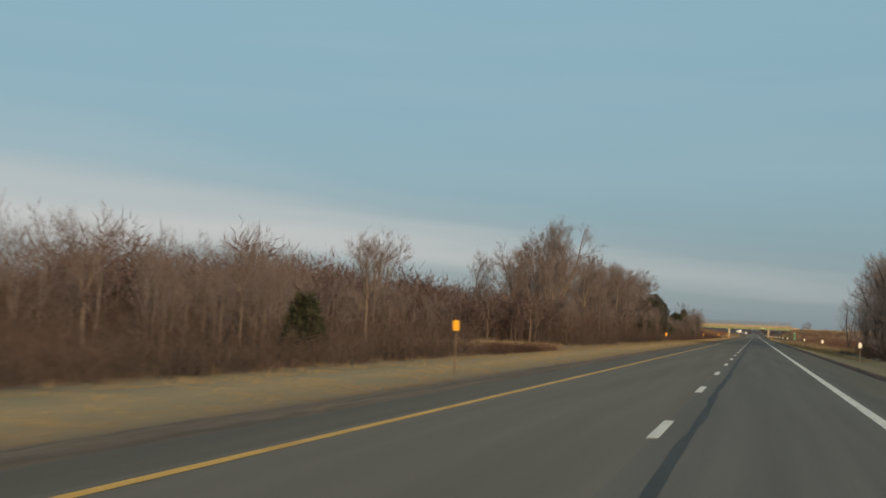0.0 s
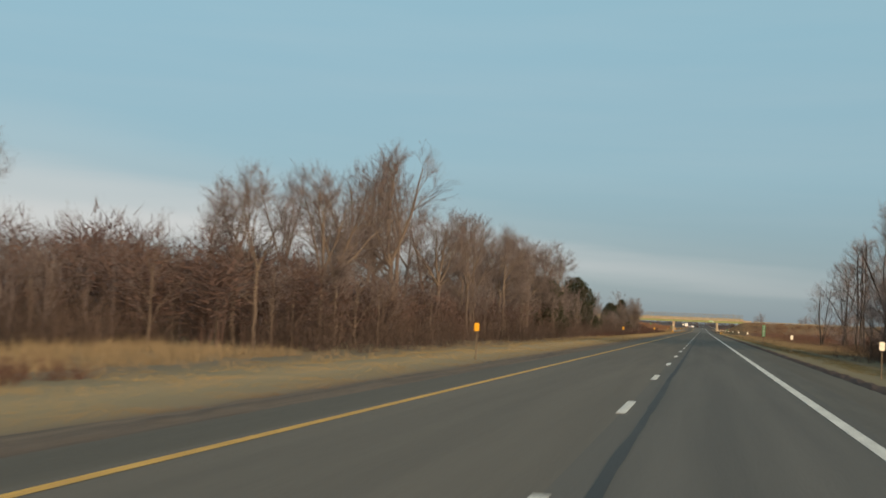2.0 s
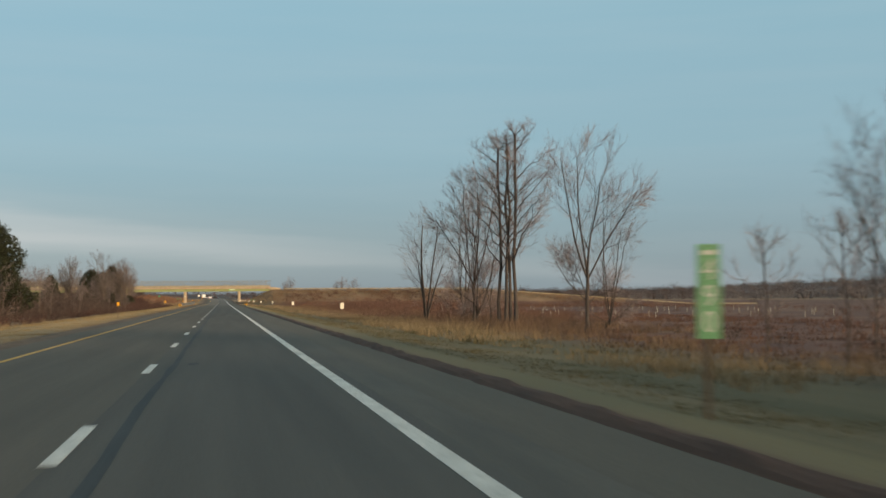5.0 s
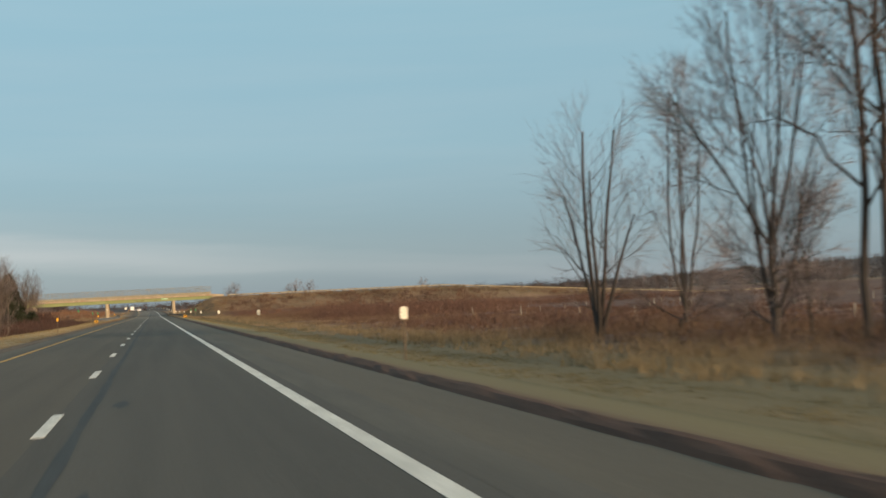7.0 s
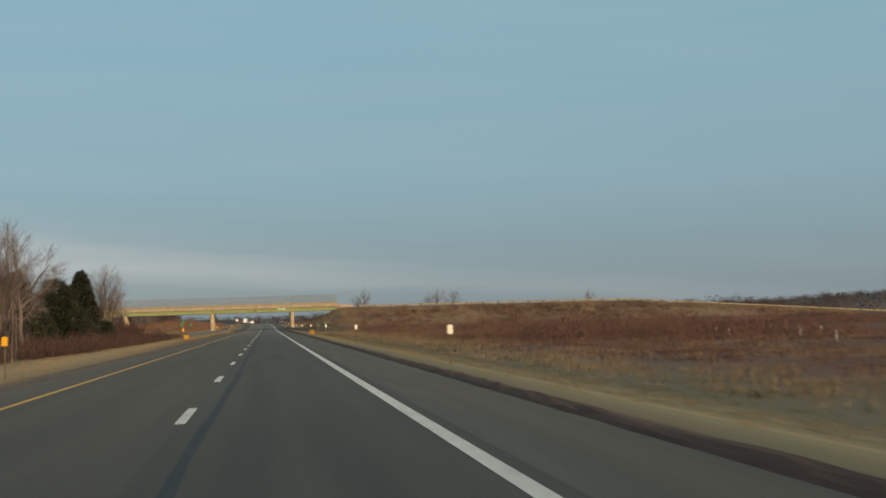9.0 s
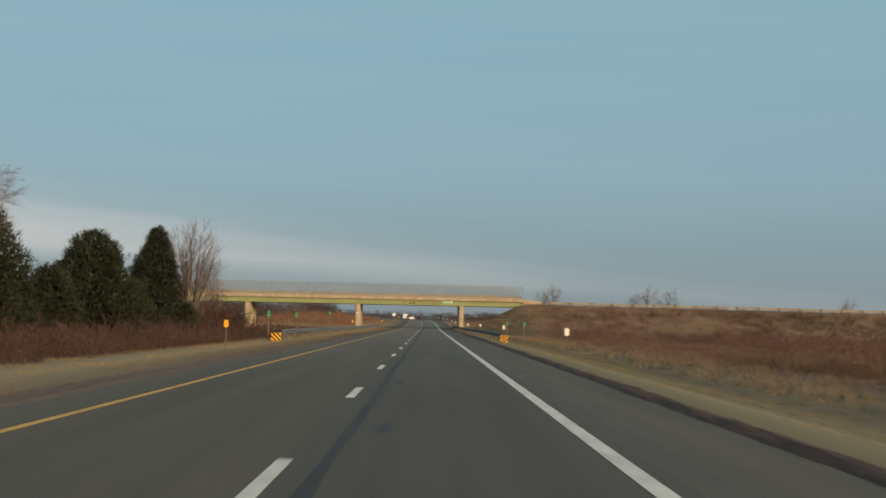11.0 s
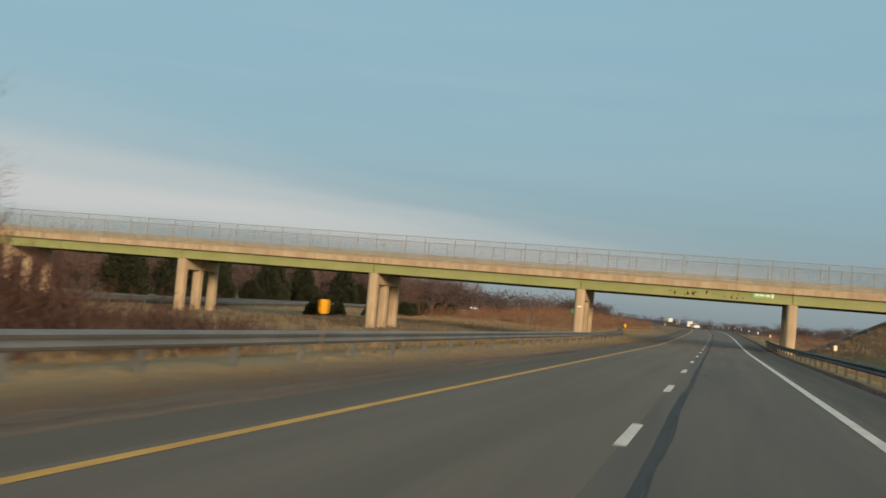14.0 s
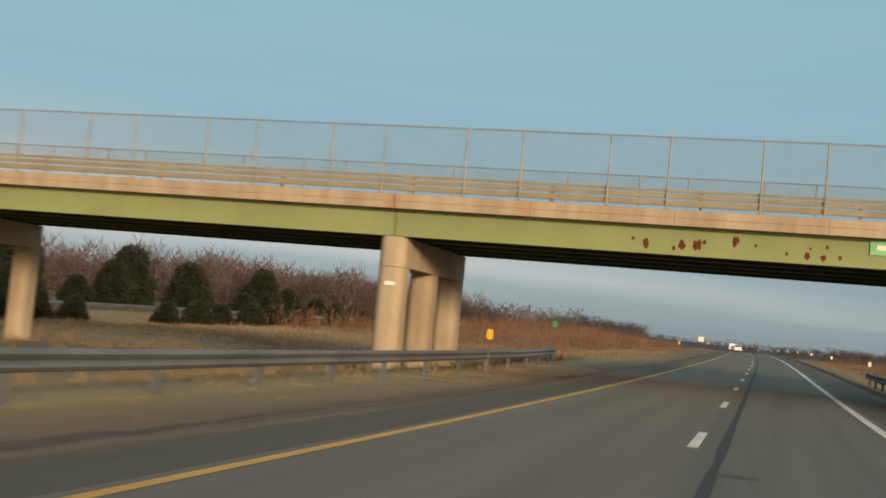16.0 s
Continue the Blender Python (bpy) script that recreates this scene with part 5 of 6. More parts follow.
for y in np.arange(2, 272, 2.1):
    for row in range(3 if y < 130 else 2):
        x = -21.5 - row * 9 - rngt.uniform(0, 8.5)
        if 58 < y < 113 and x > -31:
            x -= 11
        if y < 112:
            s = (0.52, 0.60, 0.74, 0.82)[row]
        else:
            s = (0.60, 0.66, 0.74, 0.80)[row] * (1.0 + 0.15 * smooth(190, 215, y))
        s *= rngt.uniform(0.8, 1.12)
        spot = (float(x), float(y + rngt.uniform(-1.2, 1.2)), float(s), float(rngt.uniform(0, 360)))
        if row == 0:
            fill_spots[k % 3].append(spot)
            k += 1
        else:
            inner.append((spot[0], spot[1], ground_z(spot[0], spot[1]) - 0.1, spot[2], 1.0))
for x, y, s in ((-20, 283, 0.5), (-24, 318, 0.55), (-22, 330, 0.5), (-20, 345, 0.45), (-19, 358, 0.42), (-26, 352, 0.55), (-17.5, 366, 0.36), (-23, 372, 0.6), (-24, 310, 0.7), (-22.5, 322, 0.62), (-26, 334, 0.72), (-24.5, 342, 0.66), (-28, 360, 0.75), (-22, 365, 0.55), (-25, 380, 0.66), (-23, 288, 0.8), (-26, 281, 0.9), (-22, 276, 0.85),
                (-16.4, 385, 0.72), (-21, 392, 0.78), (-19, 399, 0.6)):
    fill_spots[k % 3].append((x, y, s, (k * 53) % 360))
    k += 1
for o, sp in zip(fill, fill_spots):
    place(o, sp)

# right-hand woods, with darker bark than the median trees
DARK = "tall leafless dark-barked tree beside the shoulder"
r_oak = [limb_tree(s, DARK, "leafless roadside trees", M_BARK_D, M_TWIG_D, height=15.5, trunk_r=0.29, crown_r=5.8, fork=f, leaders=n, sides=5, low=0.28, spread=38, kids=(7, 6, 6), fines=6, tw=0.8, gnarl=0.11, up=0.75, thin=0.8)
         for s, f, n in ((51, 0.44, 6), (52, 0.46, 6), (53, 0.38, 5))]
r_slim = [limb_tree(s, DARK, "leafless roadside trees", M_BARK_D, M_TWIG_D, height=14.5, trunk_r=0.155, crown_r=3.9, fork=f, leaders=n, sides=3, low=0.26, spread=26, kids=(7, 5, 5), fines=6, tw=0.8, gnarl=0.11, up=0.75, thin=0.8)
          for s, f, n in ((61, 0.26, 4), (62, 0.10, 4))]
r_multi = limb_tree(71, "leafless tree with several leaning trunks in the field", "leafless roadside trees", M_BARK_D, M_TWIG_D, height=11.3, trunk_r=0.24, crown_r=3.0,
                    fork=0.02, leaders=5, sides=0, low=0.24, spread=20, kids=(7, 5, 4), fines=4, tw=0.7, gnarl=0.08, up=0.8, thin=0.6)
place(r_oak[0], [(21.6, 179.3, 0.90, 0), (18.5, 161, 0.86, 120), (26, 148, 0.95, 200), (19.5, 138, 0.92, 20), (33, 140, 0.95, 70), (21, 126, 0.95, 150)])
place(r_oak[1], [(24.5, 170, 0.86, 60), (20.5, 150, 0.90, 170), (23, 134, 0.92, 330)])
place(r_oak[2], [(19.6, 181.5, 0.80, 30), (31, 158, 0.95, 250), (18.8, 144, 0.86, 60)])
place(r_slim[0], [(25.7, 272.4, 1.06, 10), (28.8, 246, 1.1, 200), (20.2, 170, 0.66, 45), (19, 188, 0.55, 100), (27.4, 272.6, 0.5, 80),
                  (17.5, 152, 0.66, 20), (26, 180, 0.66, 210), (22, 156, 0.72, 300), (24, 163, 0.70, 90)])
place(r_slim[1], [(26.6, 283.3, 0.9, 0), (30.5, 246.8, 0.74, 40), (26.1, 272.9, 0.98, 120),
                  (22.5, 186, 0.58, 70), (26, 196, 0.47, 20), (19.4, 165, 0.62, 10), (29, 152, 0.74, 80), (34, 184, 0.62, 40), (17.8, 143, 0.66, 280), (21.2, 174, 0.72, 130)])
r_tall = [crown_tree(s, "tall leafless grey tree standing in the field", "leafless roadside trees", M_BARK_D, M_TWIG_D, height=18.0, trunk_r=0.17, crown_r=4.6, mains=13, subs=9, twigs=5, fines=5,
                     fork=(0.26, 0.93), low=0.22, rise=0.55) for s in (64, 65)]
place(r_tall[0], [(27.25, 268.3, 1.0, 0), (28.3, 265.9, 1.06, 140)])
place(r_tall[1], [(27.75, 267.8, 1.02, 60), (28.0, 266.8, 0.97, 250)])
place(crown_tree(66, "thin leafless sapling among dark roadside brush", "leafless roadside trees", M_BARK_D, M_TWIG_D, height=7.0, trunk_r=0.055, crown_r=1.9, mains=8, subs=7, twigs=4, fines=4,
                 fork=(0.15, 0.8), low=0.15, rise=0.6),
      [(16.8 + 1.1 * ((i * 37) % 17), 116 + 2.7 * i + (i * 13) % 3, 0.6 + 0.09 * ((i * 29) % 7), (i * 71) % 360) for i in range(32)])
place(r_multi, [(23.0, 285.1, 1.02, 150)])

# bare fan-shaped maple and smaller trees near the overpass
maple = limb_tree(81, "leafless fan-shaped tree beside the dark pines", "leafless median trees", M_BARK, M_TWIG, height=12.6, trunk_r=0.20, crown_r=2.75,
                  fork=0.15, leaders=13, sides=3, low=0.14, spread=20, kids=(9, 5, 4), fines=4, tw=0.62, gnarl=0.04, up=0.9, thin=1.0)
place(maple, [(-25.2, 499.6, 1.0, 0), (-36, 461, 1.05, 90), (-17.5, 386, 0.78, 30), (-22, 397, 0.66, 200)])
place(limb_tree(83, "small leafless tree with pale stems above dark brush", "leafless median trees", M_BARK, M_TWIG, height=8.4, trunk_r=0.10, crown_r=1.0,
                fork=0.10, leaders=8, sides=3, low=0.10, spread=13, kids=(7, 4, 3), fines=2, tw=0.9, gnarl=0.06),
      [(-23.8, 507.4, 1.04, 0), (-24.6, 509.5, 0.60, 100)])
place(crown_tree(82, "small leafless tree on the grassy bank", "bank trees", M_BARK_D, M_TWIG_D, height=5.2, trunk_r=0.09, crown_r=1.15, mains=8, subs=6, twigs=5, fines=4, fork=(0.25, 0.7), low=0.3),
      [(27.4, 613, 1.95, 0), (25.4, 615, 1.7, 200), (47.4, 614, 1.95, 30), (51.6, 614, 1.9, 100), (45.4, 618, 1.75, 60), (91, 618, 1.75, 10)])

pine(91, "broad dark green pine with a rounded crown", pose(-28.6, 473.2, -1.0), 9.9, 5.4, 400, 0.52, 0.030)
pine(92, "tall dark green pine with an uneven conical crown", pose(-29.2, 499.9, -1.0), 12.5, 5.0, 400, 0.72, 0.028)
pine(93, "dark green pine among bare brush", pose(-29.5, 450, -1.0), 10.0, 4.4, 260, 0.60, 0.034)
pine(94, "large dark green pine at the end of the woods", pose(-25.5, 302, -1.0), 12.4, 5.0, 360, 0.40, 0.045)
pine(95, "broad dark pine among bare trees at the end of the woods", pose(-24.8, 247, -1.0), 10.2, 4.5, 280, 0.42, 0.045)
pine(100, "slim dark pine within the leafless woods", pose(-27.6, 244, -1.0), 8.4, 1.8, 90, 0.7, 0.045)
pine(96, "small dark pine near the bridge", pose(-23.5, 489, -1.0), 3.6, 1.8, 60, 0.6, 0.04)
pine(97, "dark green pine beyond the median", pose(-33, 408, -1.0), 7.6, 2.6, 120, 0.75, 0.045)
pine(98, "small dark juniper inside the woods", pose(-20.8, 40, -1.0), 3.4, 1.2, 40, 0.75, 0.04)
pine(101, "low broad dark pine among reddish brush", pose(-30.5, 467.5, -1.0), 6.4, 3.5, 140, 0.50, 0.034)
spruce = pine(102, "small dark spruce in the grassy median", pose(-47.5, 613, -0.95), 2.6, 1.7, 90, 0.55, 0.04)
for i, (x, y, s) in enumerate(((-46.6, 617, 0.7), (-47.2, 609, 0.65), (-45.6, 634, 0.80), (-46, 639, 0.72), (-44.8, 643, 0.82), (-45, 648, 0.75), (-44.6, 653, 0.85), (-46.2, 659, 0.75),
                               (-45, 665, 0.85), (-46.6, 671, 0.72), (-45.6, 677, 0.82), (-46.6, 684, 0.75), (-45.8, 629, 0.72))):
    copy_thing(spruce, pose(x, y, ground_z(x, y) - 0.1, 0, 0, i * 61) @ Matrix.Diagonal((s, s, s, 1)))
cedar = pine(99, "broad dark conifer beyond the opposite carriageway", pose(-84, 687, ground_z(-84, 687) - 0.1), 8.8, 4.0, 230, 0.42, 0.045)
for i, (x, y, sx, sz) in enumerate(((-83.5, 703, 0.95, 0.84), (-84, 731, 0.95, 0.92), (-81, 678, 0.8, 0.70), (-86, 711, 0.8, 0.66), (-82, 738, 0.7, 0.58), (-86, 664, 1.05, 1.12), (-84, 648, 1.0, 1.04), (-80, 724, 0.62, 0.46), (-79.5, 695, 0.6, 0.42),
                                    (-81, 657, 0.7, 0.5), (-80.5, 669, 0.6, 0.42), (-80, 716, 0.66, 0.40), (-79.6, 746, 0.6, 0.42), (-85, 632, 1.0, 0.98), (-82, 641, 0.7, 0.5))):
    copy_thing(cedar, pose(x, y, ground_z(x, y) - 0.1, 0, 0, i * 47) @ Matrix.Diagonal((sx, sx, sz, 1)))


# ---- brush, tall grass, turf ----
def brush_proto(seed, stems, h, r, side=6, wide=1.0):
    rng = random.Random(seed)
    tv, tf = [], []

    def flat(p, q, w):
        a = (q - p).cross(Vector((rng.uniform(-1, 1), rng.uniform(-1, 1), rng.uniform(-1, 1)))).normalized() * w * wide
        o = len(tv)
        tv.extend([tuple(p - a), tuple(p + a), tuple(q)])
        tf.append((o, o + 1, o + 2))

    for _ in range(stems):
        p = Vector((rng.gauss(0, r * 0.45), rng.gauss(0, r * 0.45), -0.1))
        d = Vector((rng.gauss(0, 0.42), rng.gauss(0, 0.42), 1)).normalized()
        ln = h * rng.uniform(0.4, 1.08)
        q = p + d * ln
        flat(p, q, 0.011)
        for _k in range(side):
            s = p.lerp(q, rng.uniform(0.12, 0.95))
            e = s + (d + Vector((rng.gauss(0, 0.75), rng.gauss(0, 0.75), 0.05))).normalized() * rng.uniform(0.25, 0.6) * h * 0.45
            flat(s, e, 0.009)
    return np.array(tv), np.array(tf)


def tuft_proto(seed, blades, h, r, w=0.008):
    rng = random.Random(seed)
    tv, tf = [], []
    for _ in range(blades):
        a, b = rng.uniform(0, 6.283), rng.uniform(0, 6.283)
        p = Vector((math.cos(a), math.sin(a), 0)) * r * rng.random()
        q = p + Vector((rng.gauss(0, 0.35), rng.gauss(0, 0.35), 1)).normalized() * h * rng.uniform(0.5, 1.1)
        s = Vector((math.cos(b), math.sin(b), 0)) * w
        o = len(tv)
        tv.extend([tuple(p - s), tuple(p + s), tuple(q)])
        tf.append((o, o + 1, o + 2))
    return np.array(tv), np.array(tf)


def far_clump(seed, n, wide=0.010, fine=0.10, tall=0.0):
    """A rounded crown of fine twigs in all directions over a few stems, one metre high."""
    rng = random.Random(seed)
    tv, tf = [], []

    def blade(p, q, w):
        a = (q - p).cross(Vector((rng.uniform(-1, 1), rng.uniform(-1, 1), rng.uniform(-1, 1)))).normalized() * w
        o = len(tv)
        tv.extend([tuple(p - a), tuple(p + a), tuple(q)])
        tf.append((o, o + 1, o + 2))

    lobes = [Vector((rng.gauss(0, 0.15), rng.gauss(0, 0.15), rng.uniform(0.22, 0.74))) for _ in range(7)]
    for c in lobes:
        blade(Vector((c.x * 0.3, c.y * 0.3, -0.05)), c + Vector((0, 0, 0.14 + tall * rng.random())), wide * 1.2)
    for _ in range(n):
        c = lobes[rng.randrange(7)]
        p = c + Vector((rng.gauss(0, 0.095), rng.gauss(0, 0.095), rng.gauss(0, 0.085)))
        p.z = max(0.0, p.z)
        d = (Vector((rng.gauss(0, 0.8), rng.gauss(0, 0.8), 0.55)) + (p - c) * 5.0).normalized()
        blade(p, p + d * fine * rng.uniform(0.5, 1.3), wide * rng.uniform(0.5, 1.1))
    return np.array(tv), np.array(tf)


# trees deep in the woods, too dense to tell apart
INNER = []
for sd in (35, 36, 37):
    wood, tv, tf = crown_tree_arrays(sd, height=11.0, trunk_r=0.11, crown_r=3.3, mains=6, subs=5, twigs=4, fines=3, fork=(0.12, 0.6), low=0.12, tw=1.7)
    wf = [(f[0], f[1], f[2]) for f in wood.f] + [(f[0], f[2], f[3]) for f in wood.f]
    INNER.append((np.concatenate([np.array(wood.v), tv]), np.concatenate([np.array(wf), tf + len(wood.v)])))
stuff_v, stuff_f = scatter(INNER, inner, np.random.default_rng(77))
tagged(new("inner_woods", tri_mesh("inner_woods", stuff_v, stuff_f, M_TWIG)), "dense leafless trees deeper in the median woods", "woods", kind="stuff")
NEAR = [far_clump(s, 640, 0.0060, 0.12, 0.12) for s in (8, 9, 10)]
rows = []
for _i in range(210):
    x, y = float(rngt.uniform(-58, -40) if _i % 4 else rngt.uniform(-104, -78)), float(rngt.uniform(20, 175))
    rows.append((x, y, ground_z(x, y) - 0.2, float(rngt.uniform(0.75, 1.0)) * (10.4 if y > 66 else 7.6), float(rngt.uniform(0.9, 1.2))))
for _i in range(125):     # saplings under the tall trees
    x, y = float(rngt.uniform(-36, -24)), float(rngt.uniform(114, 278))
    rows.append((x, y, ground_z(x, y) - 0.2, float(rngt.uniform(5.5, 8.0)), float(rngt.uniform(0.8, 1.1))))
v_, f_ = scatter(NEAR, rows, np.random.default_rng(79))
tagged(new("back_woods", tri_mesh("back_woods", v_, f_, M_SAPLING)), "soft brown mass of saplings behind the clearing and under the trees", "woods", kind="stuff")
rows = [(float(x), float(y), ground_z(x, y) - 0.1, float(k), 1.0) for x, y, k in zip(rngt.uniform(30, 60, 26), rngt.uniform(84, 176, 26), rngt.uniform(0.45, 0.75, 26))]
stuff_v, stuff_f = scatter(INNER, rows, np.random.default_rng(78))
tagged(new("inner_roadside_woods", tri_mesh("inner_roadside_woods", stuff_v, stuff_f, M_TWIG_D)), "dense dark leafless trees behind the roadside trees", "woods", kind="stuff")
rows = []
for _i in range(105):
    x, y = float(rngt.uniform(18.5, 44)), float(rngt.uniform(108, 187))
    rows.append((x, y, ground_z(x, y) - 0.2, float(rngt.uniform(3.4, 5.0)), float(rngt.uniform(0.6, 0.8))))
v_, f_ = scatter(NEAR, rows, np.random.default_rng(80))
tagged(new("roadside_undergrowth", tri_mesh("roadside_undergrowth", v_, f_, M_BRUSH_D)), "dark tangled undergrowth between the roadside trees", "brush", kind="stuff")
BRUSH = [brush_proto(s, 19, 2.0, 1.0, 7, 1.0) for s in (1, 2, 3)]
FIELD = [brush_proto(s, 16, 1.9, 1.25, 6, 1.6) for s in (11, 12, 13)]
MEDIAN = [brush_proto(s, 16, 2.0, 1.0, 7, 1.9) for s in (21, 22, 23)]
TALL = [tuft_proto(s, 24, 1.0, 0.75, 0.012) for s in (4, 5, 6)]
TURF = [tuft_proto(s, 50, 0.065, 0.9, 0.009) for s in (7, 8, 9)]


def stuff(name, label, category, protos, rows, material, seed):
    rng = np.random.default_rng(seed)
    v, f = scatter(protos, rows, rng)
    tagged(new(name, tri_mesh(name, v, f, material)), label, category, kind="stuff")


def rows_in(rng, n, x0, x1, y0, y1, s0, s1, t0=1.0, t1=1.0, keep=None):
    out = []
    for _ in range(n):
        x, y = float(rng.uniform(x0, x1)), float(rng.uniform(y0, y1))
        if keep and not keep(x, y):
            continue
        out.append((x, y, ground_z(x, y), float(rng.uniform(s0, s1)), float(rng.uniform(t0, t1))))
    return out


rb = np.random.default_rng(44)
clump = lambda x, y, k=0.06, lim=-0.1: noise.noise((x * k, y * k, 5.0)) > lim
rows = rows_in(rb, 950, -36, -17.2, -5, 275, 0.8, 1.7, 0.9, 1.7, lambda x, y: not (60 < y < 113 and x > -29))
rows = [(x, y, z, s * (0.85 + 0.55 * noise.noise((x * 0.1, y * 0.1, 2.0))), t) for x, y, z, s, t in rows]
rows += rows_in(rb, 300, -19.5, -16.2, 5, 62, 0.5, 0.95)
rows += rows_in(rb, 200, -36, -28, 60, 114, 0.8, 1.3, 1, 1.4)
rows += rows_in(rb, 160, -30, -16.5, 270, 405, 0.5, 1.2)
stuff("brush_median_woods", "dense brown leafless brush under the median trees", "brush", BRUSH, rows, M_BRUSH, 1)
DENSE = [brush_proto(s, 55, 4.2, 3.2, 8, 1.5) for s in (35, 36)]
rows = rows_in(rb, 150, -48, -31, 0, 275, 0.8, 1.25, 0.8, 1.3)
rows += rows_in(rb, 70, -66, -44, 70, 150, 1.2, 1.7, 0.9, 1.2)
rows += rows_in(rb, 80, -31, -21, 268, 400, 0.8, 1.25, 0.8, 1.1)
stuff("thicket_median_woods", "tall brown leafless thicket deep in the median woods", "brush", DENSE, rows, M_BRUSH, 12)
rows = rows_in(rb, 70, 23, 52, 104, 190, 0.6, 0.85, 0.8, 1.1)
stuff("thicket_roadside_woods", "dark leafless thicket behind the roadside trees", "brush", DENSE, rows, M_BRUSH_D, 13)
rows = rows_in(rb, 820, -37, -15.0, 395, 514, 0.6, 1.2, 0.8, 1.25)
rows += rows_in(rb, 230, -20.5, -15.0, 62, 84, 0.3, 0.6, 0.7, 1.0)
rows += rows_in(rb, 70, -26, -21.5, 500, 512, 1.6, 2.2, 0.9, 1.2)
rows += rows_in(rb, 140, -19, -15.5, 255, 395, 0.35, 0.8, 0.7, 1.1)
rows += rows_in(rb, 260, -16.5, -12.8, 395, 512, 0.3, 0.6)
rows += rows_in(rb, 120, -30, -22, 490, 514, 1.1, 1.7, 0.9, 1.3)
rows += rows_in(rb, 70, -36, -20, 514, 575, 0.35, 0.75, 0.7, 1.0, lambda x, y: clump(x, y, 0.1, 0.0))
rows += [(x, y, z, s * (1.5 - (y - 510) / 30), t) for x, y, z, s, t in rows_in(rb, 150, -36, -22.5, 510, 541, 0.7, 1.05, 0.8, 1.1)]
stuff("brush_median_red", "reddish-brown leafless brush in the median near the overpass", "brush", MEDIAN, rows, M_BRUSH_M, 2)
rows = rows_in(rb, 850, 15.5, 36, 112, 186, 0.7, 1.3, 0.8, 1.35, lambda x, y: x > 17.2 + 2.2 * noise.noise((y * 0.15, 1.0, 0)))
rows += rows_in(rb, 170, 14.0, 18, 115, 184, 0.25, 0.7, 0.7, 1.2, lambda x, y: clump(x, y, 0.2, 0.0))
rows += rows_in(rb, 120, 24, 40, 186, 205, 0.5, 0.9, 0.8, 1.2)
rows += rows_in(rb, 200, 20, 34, 215, 300, 0.35, 0.7, 0.7, 1.1, lambda x, y: clump(x, y, 0.12, -0.1))
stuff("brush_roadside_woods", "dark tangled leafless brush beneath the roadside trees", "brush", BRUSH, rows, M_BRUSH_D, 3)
rows = rows_in(rb, 1000, 24, 66, 265, 572, 0.45, 0.8, 0.5, 0.85, lambda x, y: clump(x, y, 0.045, -0.2))
rows += rows_in(rb, 420, 60, 170, 260, 575, 0.5, 0.9, 0.5, 0.9)
rows += rows_in(rb, 260, 34, 160, 200, 300, 0.5, 0.95, 0.6, 0.9)
rows += rows_in(rb, 420, 40, 150, 470, 562, 0.8, 1.35, 0.6, 0.9)
rows += rows_in(rb, 1150, 23, 150, 562, 577.5, 0.5, 0.95, 0.6, 0.95, lambda x, y: clump(x, y, 0.05, -0.35))
rows += rows_in(rb, 240, 27, 62, 410, 478, 1.0, 1.6, 0.9, 1.2, lambda x, y: x > 27 + 0.10 * abs(y - 415))
rows += rows_in(rb, 650, 26, 120, 470, 566, 0.6, 1.1, 0.6, 1.0, lambda x, y: clump(x, y, 0.05, -0.05))
rows += rows_in(rb, 150, 24, 60, 392, 440, 0.9, 1.5, 0.8, 1.1)
rows += rows_in(rb, 90, 19, 46, 292, 332, 0.8, 1.3, 0.7, 1.0)
rows += rows_in(rb, 140, 24, 110, 545, 577, 0.8, 1.3, 0.8, 1.1)
stuff("brush_field_red", "reddish-brown shrubs over the overgrown field", "brush", FIELD, rows, M_BRUSH_R, 4)

rows = rows_in(rb, 1000, -30, -19, 66, 113, 0.5, 0.9, 0.8, 1.1)
rows += rows_in(rb, 500, -19, -15.5, -5, 300, 0.3, 0.6, 0.6, 1.0)
rows += rows_in(rb, 1000, 15, 36, 238, 300, 0.5, 1.0, 0.7, 1.1)
rows += rows_in(rb, 450, 13.4, 16.5, 200, 420, 0.25, 0.55, 0.6, 1.0)
rows += rows_in(rb, 3000, 14, 36, 285, 562, 0.4, 0.9, 0.6, 1.1, lambda x, y: clump(x, y, 0.07, -0.25))
rows += rows_in(rb, 900, 13, 26, 186, 262, 0.45, 0.9, 0.6, 1.1, lambda x, y: clump(x, y, 0.09, -0.25))
rows += rows_in(rb, 420, 24, 34, 432, 456, 0.8, 1.3, 0.9, 1.2)
stuff("tall_grass", "tall pale dry grass in tufts", "grass", TALL, rows, M_TALLGRASS, 5)
rows = rows_in(rb, 2300, -9.0, -5.9, -15, 600, 0.8, 1.2, 0.6, 1.1)
rows += rows_in(rb, 1700, -17, -9.0, -15, 600, 1.0, 1.5, 0.8, 1.5)
rows += rows_in(rb, 2400, 6.9, 12.5, 100, 560, 0.9, 1.3, 0.7, 1.2)
stuff("turf", "short dry mown grass on the verges", "grass", TURF, rows, M_BLADE, 6)


# ---- distant woods ----
FAR = [far_clump(s, 50, 0.020, 0.15) for s in (1, 2, 3, 4)]
MID = [far_clump(s, 240, 0.0085, 0.13) for s in (5, 6, 7)]
rf = np.random.default_rng(9)
rows = []
